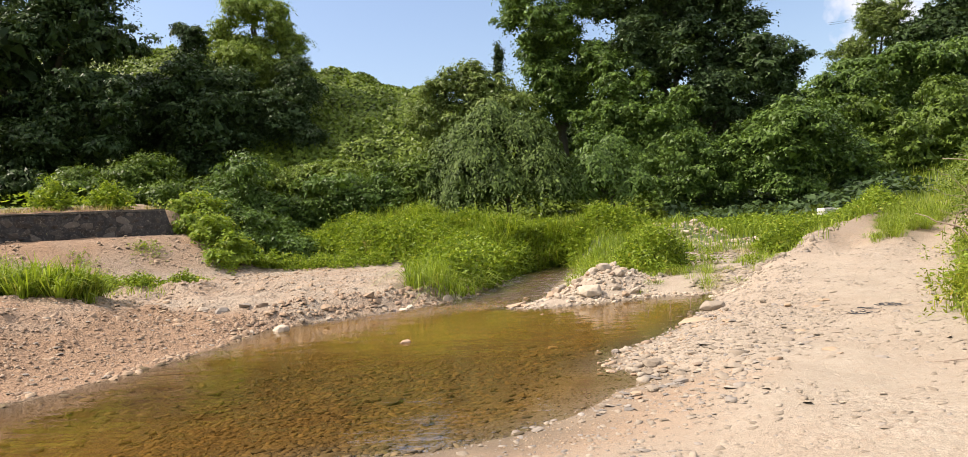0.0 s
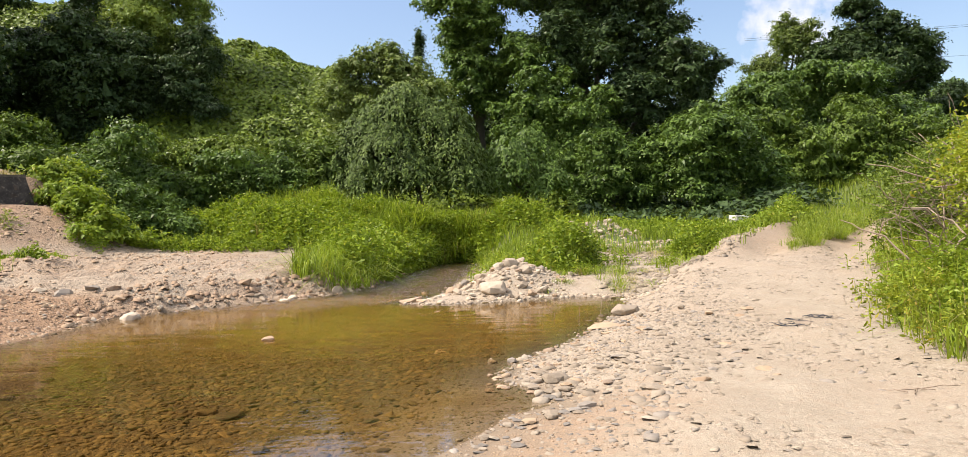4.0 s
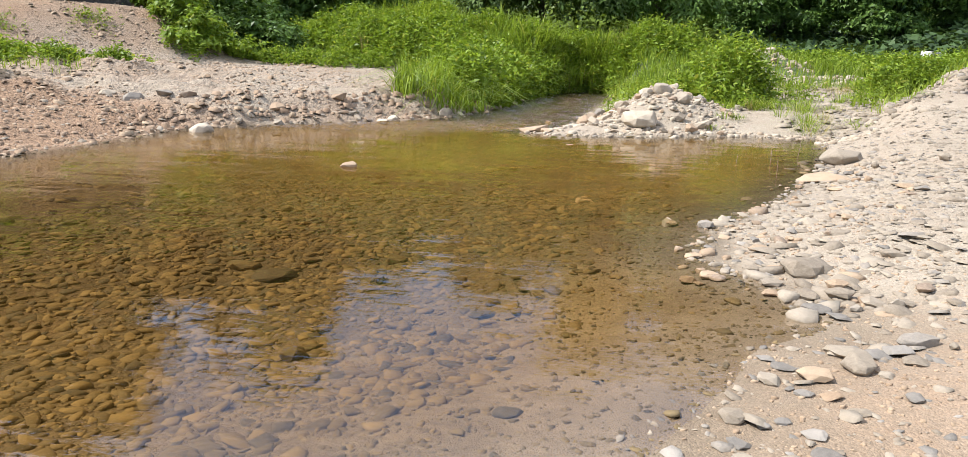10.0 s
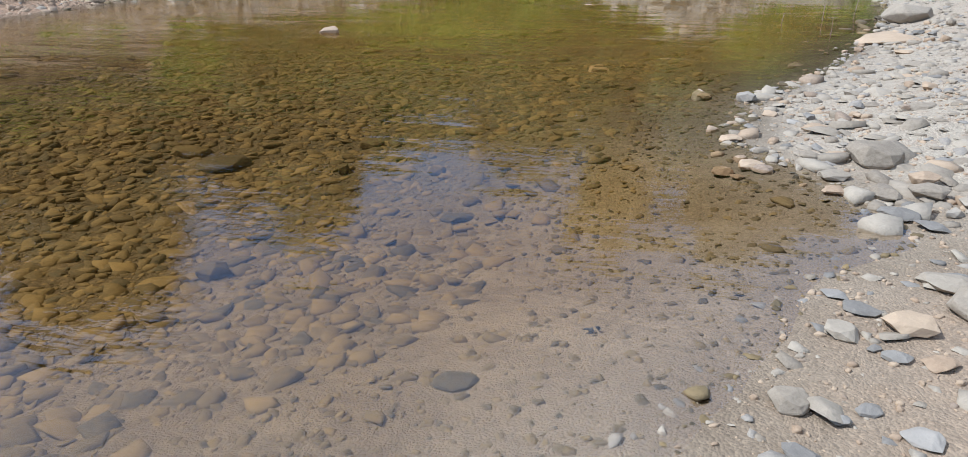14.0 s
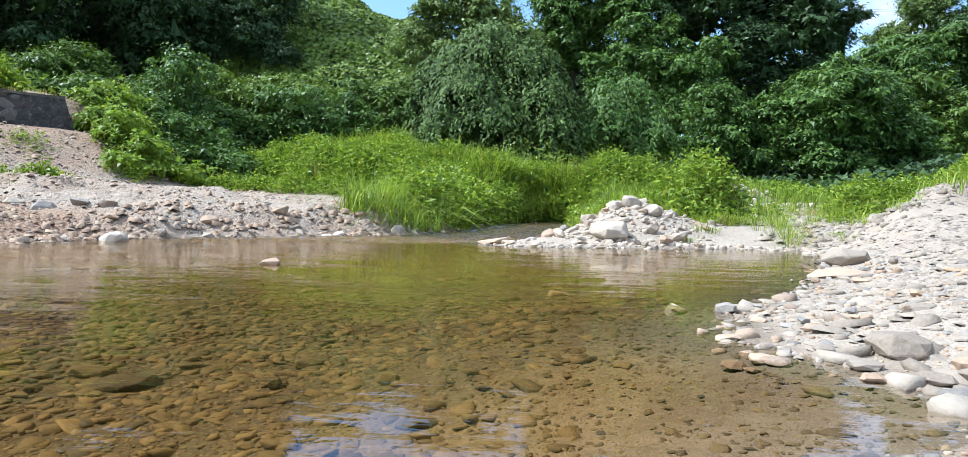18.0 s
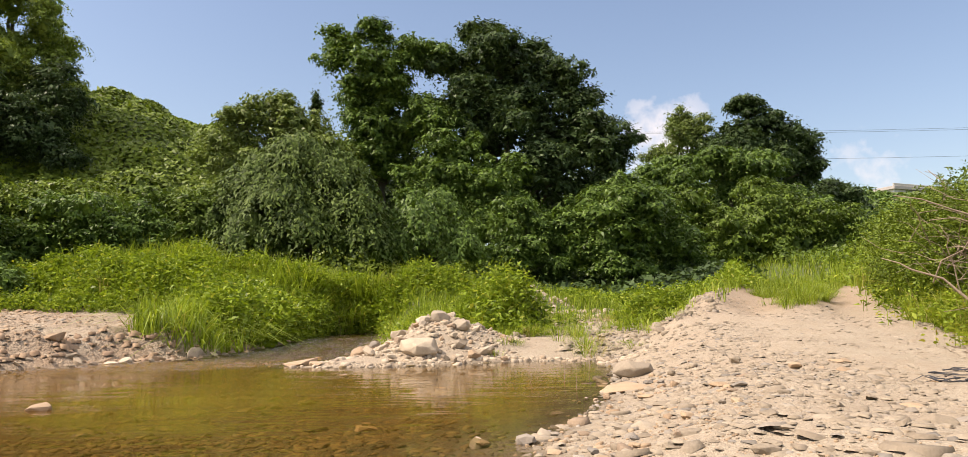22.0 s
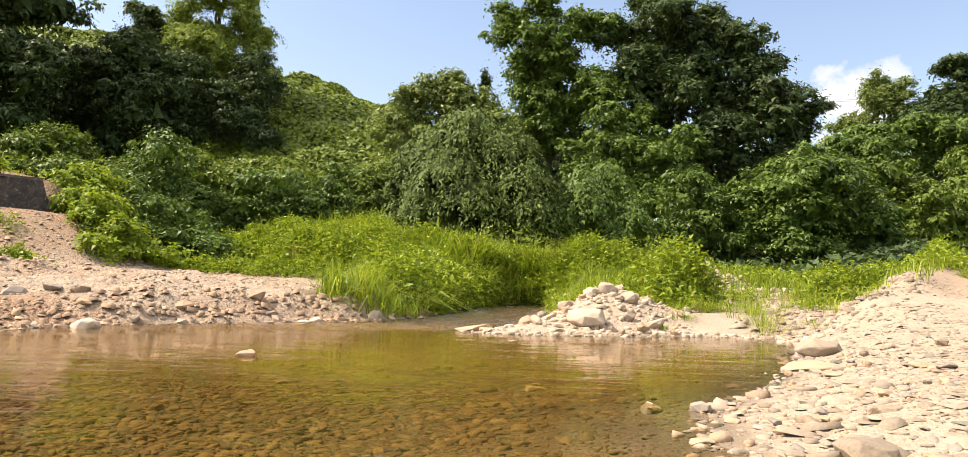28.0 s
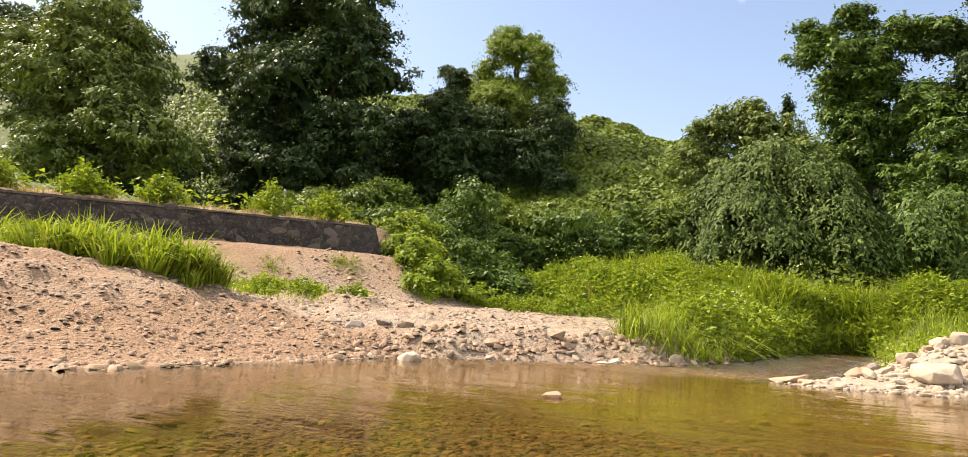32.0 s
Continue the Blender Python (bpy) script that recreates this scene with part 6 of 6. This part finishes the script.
PALE = ("pale_stone", "pale_stone", "pale_stone", "grey_slate", "tan_stone")
for group_mesh, rows in (("pale_stone", ((2.45, 4.17, 0.089), (2.44, 4.32, 0.08), (2.13, 4.0, 0.052), (2.48, 5.44, 0.116), (2.3, 5.23, 0.066), (2.44, 5.06, 0.076), (2.58, 5.07, 0.068), (2.7, 4.98, 0.066), (2.73, 4.47, 0.082), (2.66, 4.24, 0.055),
                                         (2.52, 4.09, 0.031), (1.97, 3.68, 0.046), (1.98, 3.43, 0.036), (2.36, 3.78, 0.034), (2.24, 5.46, 0.043), (2.83, 4.96, 0.052), (2.96, 5.64, 0.063), (3.17, 5.89, 0.058))),
                         ("grey_slate", ((2.55, 4.31, 0.057), (2.19, 4.14, 0.056), (2.22, 3.91, 0.032), (2.18, 3.94, 0.021), (2.44, 4.86, 0.065), (2.52, 4.77, 0.05), (2.63, 4.35, 0.058), (1.97, 3.52, 0.042), (2.2, 3.61, 0.043), (2.21, 3.48, 0.064), (2.12, 3.69, 0.027), (2.06, 3.64, 0.024), (2.55, 3.9, 0.034), (2.14, 4.21, 0.032))),
                         ("tan_stone", ((2.28, 4.06, 0.072), (2.3, 3.89, 0.04), (2.32, 5.88, 0.057), (2.05, 5.3, 0.046), (2.28, 5.08, 0.053), (2.96, 5.13, 0.074), (1.95, 5.24, 0.031))),
                         ("tan_stone", ((1.84, 6.69, 0.045), (1.94, 5.7, 0.055), (2.01, 5.35, 0.06), (1.9, 5.28, 0.05), (1.14, 7.53, 0.04), (1.68, 9.7, 0.06), (0.57, 11.4, 0.07), (2.15, 6.2, 0.05))),
                         ("silted_stone", ((1.26, 3.69, 0.055), (-1.12, 5.96, 0.13), (-0.02, 4.46, 0.057), (-0.42, 4.47, 0.041), (-0.11, 4.36, 0.078), (0.89, 4.98, 0.063), (-0.79, 5.8, 0.15), (-0.25, 4.66, 0.07)))):
    for k, (x, y, size) in enumerate(rows):
        word = {"pale_stone": "smooth pale cobble on the wet shore", "grey_slate": "flat blue-grey slate on the wet shore", "tan_stone": "tan wet-footed cobble on the shore", "silted_stone": "yellow-brown cobble under the water"}[group_mesh]
        stone(x, y, size * 1.12, SHAPES[group_mesh][2 + 3 * (k % 2) if group_mesh == "silted_stone" else (k * 3 + 1) % 8], word, z=max(float(ground_z(x, y)), -0.5 if group_mesh == "silted_stone" else -0.03), group="cobbles at the near shore", sink=0.6 if group_mesh == "silted_stone" else 0.3, tall=0.45 if group_mesh == "silted_stone" else 0.6, turn=rng.normal() * 0.5, tilt=0.06)
shore_stones(80, (2.2, 5.4, 4.7, 9.0), lambda x, y: (lambda d: (d > 0.05) & (d < 2.4))(shore_distance(x, y)), (0.05, 0.14), ("pale_stone", "pale_stone", "pale_stone", "tan_stone"), "flat pale slab bedded in the shore", "slabs bedded in the shore", 0.6, 1.2)
shore_stones(55, (1.2, 4.8, 4.4, 9.5), lambda x, y: (lambda d: (d > -0.25) & (d < 1.3 + 0.5 * fbm(x, y, 1.0, 2, 2)))(shore_distance(x, y)), (0.025, 0.07), PALE, "rounded pale stone on the pebbly shore", "stones on the near shore")
shore_stones(72, (0.1, 3.4, 12.7, 17.0), lambda x, y: (np.hypot((x - 1.7) / 1.5, (y - 14.7) / 2.0) < 1) & (shore_distance(x, y) > 0.03), (0.06, 0.19), ("white_stone", "pale_stone", "tan_stone"), "broken pale stone in the heap on the spit", "stones of the heap", 1.2, 0.5)
shore_stones(46, (-6.4, -1.6, 10.6, 17), lambda x, y: (lambda d: (d > -0.08) & (d < 0.22))(shore_distance(x, y)), (0.05, 0.15), ("pale_stone", "white_stone", "tan_stone"), "stone along the foot of the gravel bank", "stones on the far shore", 1.1, 0.7)
shore_stones(16, (3.0, 6.4, 23.5, 27.5), lambda x, y: np.hypot((x - 4.6) / 1.4, (y - 25.4) / 1.7) < 1, (0.1, 0.2), ("white_stone", "white_stone", "tan_stone"), "broken pale stone in the far heap", "stones of the far heap")
shore_stones(14, (-2.5, 0.8, 3.2, 9), lambda x, y: shore_distance(x, y) < -0.2, (0.05, 0.1), ("silted_stone",), "brown silted stone lying under the water", "stones in the pool")


def gravel(name, n, box, keep, sizes, material, label, flat=0.55, sink=0.3, seed=1, power=2.2):
    x, y = scatter(n, *box, keep)
    size = sizes[0] * (sizes[1] / sizes[0]) ** (rng.uniform(size=len(x)) ** power)
    tagged(new(name, merged_rocks(name, x, y, size, material, sink, flat, seed)), label, "gravel", kind="stuff")


def by_shore(lo, hi):
    return lambda x, y: (lambda d: (d > lo) & (d < hi + 0.5 * fbm(x, y, 1.0, 2, 2)))(shore_distance(x, y)) & (x > -0.8)


gravel("shore_pebbles", 14000, (0, 6, 1.5, 13), lambda x, y: by_shore(-0.1, 1.9)(x, y) & (rng.uniform(0, 1, len(x)) < 0.6 + 0.4 * step(4.2, 5.4, y)), (0.007, 0.06), M_STONE, "pale broken pebbles along the near shore", 0.42, 0.55, seed=2)
gravel("shore_cobbles", 1300, (1, 5, 2.2, 10), lambda x, y: by_shore(-0.12, 0.6)(x, y) & (y > 4.9 + 0.5 * fbm(x, y, 0.6, 2, 4)), (0.025, 0.095), M_STONE, "jumbled pale cobbles at the water's edge", 0.42, 0.4, seed=22)
gravel("tan_cobbles", 1000, (1, 5, 2.2, 10), lambda x, y: by_shore(-0.2, 0.7)(x, y) & (y > 4.9 + 0.5 * fbm(x, y, 0.6, 2, 4)), (0.02, 0.08), M_TAN, "jumbled tan cobbles at the water's edge", 0.45, 0.4, seed=24)
gravel("shore_grit", 9000, (1.2, 4.2, 2.4, 6.6), by_shore(-0.05, 1.3), (0.003, 0.016), M_TAN, "fine pale grit between the shore stones", 0.5, 0.4, seed=41)
gravel("shore_slabs", 300, (1.6, 4.4, 3.3, 6.4), lambda x, y: by_shore(0.12, 1.5)(x, y) & (fbm(x, y, 0.7, 2, 47) > -0.25), (0.03, 0.13), M_STONE, "broken pale slabs bedded in the sandy shore", 0.34, 0.6, seed=43, power=1.6)
gravel("spit_rubble", 5200, (2.4, 7.2, 13.5, 22), lambda x, y: (shore_distance(x, y) > 0.05) & (x - road_x(y) < -1.9) & (fbm(x, y, 1.0, 2, 49) > -0.3), (0.02, 0.13), M_STONE, "loose pale rubble between the spit and the road", 0.5, 0.45, seed=44)
gravel("slate_pebbles", 2600, (0, 6, 1.5, 12), by_shore(-0.15, 1.6), (0.012, 0.05), M_GREY, "grey slate pebbles among the pale ones", 0.32, 0.55, seed=3)
gravel("road_gravel", 30000, (1, 9, -4, 17), lambda x, y: (shore_distance(x, y) > 0.5) & (x - road_x(y) < 2.3) & (rng.uniform(0, 1, len(x)) < 0.55 + 0.8 * fbm(x, y, 1.5, 2, 6)), (0.01, 0.055), M_STONE, "fine pale gravel on the road", 0.34, 0.74, seed=4)
gravel("bank_gravel", 26000, (-16, -1.5, 4, 23), lambda x, y: (shore_distance(x, y) > 0.0) & (x < -1.5) & (rng.uniform(0, 1, len(x)) < 0.5 + 0.8 * fbm(x, y, 1.8, 2, 16)), (0.014, 0.06), M_TAN, "loose tan stones on the far gravel bank", 0.45, 0.55, seed=5)
gravel("scarp_rubble", 3200, (-6.5, -1.8, 11, 17.5), lambda x, y: (lambda d: (d > 0.1) & (d < 1.1 + 0.4 * fbm(x, y, 1.2, 2, 45)))(shore_distance(x, y)) & (x < -1.6), (0.015, 0.13), M_CLOD, "crumbling tan rubble on the broken edge of the bank", 0.85, 0.6, seed=37)
gravel("bank_rubble", 700, (-10, -2, 8.5, 18), lambda x, y: (shore_distance(x, y) > 0.1) & (fbm(x, y, 1.4, 2, 44) > -0.1), (0.04, 0.13), M_TAN, "tan rubble half buried in the gravel bank", 0.8, 0.75, seed=35)
gravel("bank_clods", 5000, (-9.5, -4, 3, 12.5), lambda x, y: (lambda d: (d > 0.02) & (d < 3))(shore_distance(x, y)), (0.015, 0.07), M_CLOD, "crumbled reddish earth on the lower bank", 0.7, 0.6, seed=36)
gravel("wall_slope_rubble", 5200, (-20, -8.5, 10, 23.5), lambda x, y: ((x - WALL_A[0]) * WALL_OUT[0] + (y - WALL_A[1]) * WALL_OUT[1] > 0.35) & (fbm(x, y, 1.3, 2, 57) > -0.35) & (y < mound_front(x) - 0.5), (0.016, 0.11), M_TAN, "loose tan rubble on the slope below the wall", 0.6, 0.55, seed=39)
gravel("bank_stones", 3500, (-14, -1.5, 5, 22), lambda x, y: (shore_distance(x, y) > 0.0) & (x < -1.5), (0.014, 0.075), M_STONE, "scattered pale stones on the far gravel bank", 0.45, 0.5, seed=15)
gravel("far_shore_stones", 2200, (-6.5, -1, 4, 21), lambda x, y: (lambda d: (d > -0.12) & (d < 0.4))(shore_distance(x, y)) & (x < -0.9), (0.03, 0.11), M_TAN, "small tan stones at the foot of the far bank", 0.7, 0.55, seed=6)
gravel("spit_stones", 6500, (-0.4, 7.5, 12.6, 18), lambda x, y: (lambda d: (d > -0.15) & ((np.hypot((x - 1.5) / 1.6, (y - 15.2) / 2.4) < 1) | (d < 0.35 + 0.4 * fbm(x, y, 0.7, 2, 8))))(shore_distance(x, y)) & (x - road_x(y) < -1.4), (0.018, 0.085), M_WHITE, "broken pale stones over the spit", 0.5, 0.35, seed=7)
gravel("road_edge_stones", 1500, (2.8, 8.5, 12.6, 18.5), lambda x, y: (lambda o: (o < -1.5) & (o > -3.3 + 0.6 * fbm(x, y, 0.8, 2, 9)))(x - road_x(y)) & (shore_distance(x, y) > -0.05), (0.02, 0.1), M_STONE, "pale stones along the broken edge of the road", 0.55, 0.4, seed=31)
gravel("riffle_stones", 14, (-1.0, 0.3, 12.8, 17), lambda x, y: (shore_distance(x, y) < 0.0), (0.05, 0.13), M_TAN, "wet brown stones in the riffle", 0.6, -0.3, seed=32)
gravel("far_heap_stones", 1800, (2.4, 9.5, 21.5, 28), lambda x, y: (np.hypot((x - 4.6) / 1.6, (y - 25) / 2.2) < 1) | ((x > 4.5) & (np.abs(y - 23.2 - 0.25 * (x - 6)) < 0.9)), (0.04, 0.14), M_WHITE, "pale stones of the far heap and dry channel", seed=8)
gravel("bed_stones", 30000, (-3.4, 2.6, 2, 9.5), lambda x, y: (shore_distance(x, y) < 0.0) & (rng.uniform(0, 1, len(x)) < np.clip(0.85 + 0.5 * fbm(x, y, 0.8, 2, 27) - 0.75 * (x - 0.3 + 0.3 * fbm(x, y, 1.2, 2, 26)) + 0.5 * step(6, 8, y), 0.03, 1)), (0.009, 0.07), M_BEDSTONE, "brown silted stones on the bed of the pool", 0.3, 0.44, seed=9, power=2.0)
gravel("bed_pebbles", 13000, (-0.6, 2.6, 2, 7), lambda x, y: shore_distance(x, y) < -0.02, (0.005, 0.022), M_BEDSTONE, "fine brown pebbles on the sandy bed", 0.4, 0.46, seed=11)
gravel("far_bed_stones", 4500, (-6, 4, 1, 17), lambda x, y: (shore_distance(x, y) < 0.0) & ((x < -3.4) | (y > 9.5)), (0.03, 0.11), M_BEDSTONE, "brown stones on the bed further off", 0.4, 0.5, seed=10)


# ---- litter ----


def litter(x, y, n, spread, label):
    """A few dry twigs lying flat on the ground."""
    z = float(ground_z(x, y))
    thing = empty_thing("twig_litter", (x, y, z), label, "twigs", "twigs on the road")
    for _ in range(n):
        a = rng.normal(size=3) * spread * (1, 1, 0)
        b = a + np.array((rng.normal(), rng.normal() * 0.6, 0)) * spread * 1.6
        for p in (a, b):
            p[2] = float(ground_z(x + p[0], y + p[1])) - z + 0.015
        mesh_part("twig", finish(tube(bmesh.new(), bent(a, b, 0.02, 0.12, 5), np.linspace(0.006, 0.002, 5), 4), "twig", M_CABLE if "dark" in label else M_TWIG), thing)


litter(5.45, 7.8, 16, 0.11, "dark charred twigs lying on the gravel road")
litter(5.9, 8.2, 9, 0.1, "dark broken twigs lying on the gravel road")
litter(3.6, 0.6, 5, 0.2, "thin dry twig lying on the gravel")
litter(5.2, 4.6, 5, 0.15, "thin dry twig lying on the gravel")
litter(1.55, 3.97, 3, 0.011, "small dark twig lying in the shallow water")
litter(7.0, 9.6, 8, 0.15, "dry twigs beside the road's edge")


def water_stem(x, y, tall):
    """One thin dead stem that stands out of the pool."""
    me = finish(tube(bmesh.new(), bent((0, 0, -0.3), (rng.normal() * 0.05, rng.normal() * 0.03, tall), 0, 0.05, 5), np.linspace(0.006, 0.003, 5), 5), "reed_stem", M_TWIG)
    ob = new("reed_stem", me)
    ob.location = (x, y, 0)
    tagged(ob, "thin dry reed stem standing in the pool", "reed", "reed stems in the pool")


for x, y, tall in ((3.03, 10.35, 0.16), (2.93, 9.36, 0.14), (3.36, 10.88, 0.2), (2.6, 10.1, 0.1)):
    water_stem(x, y, tall)
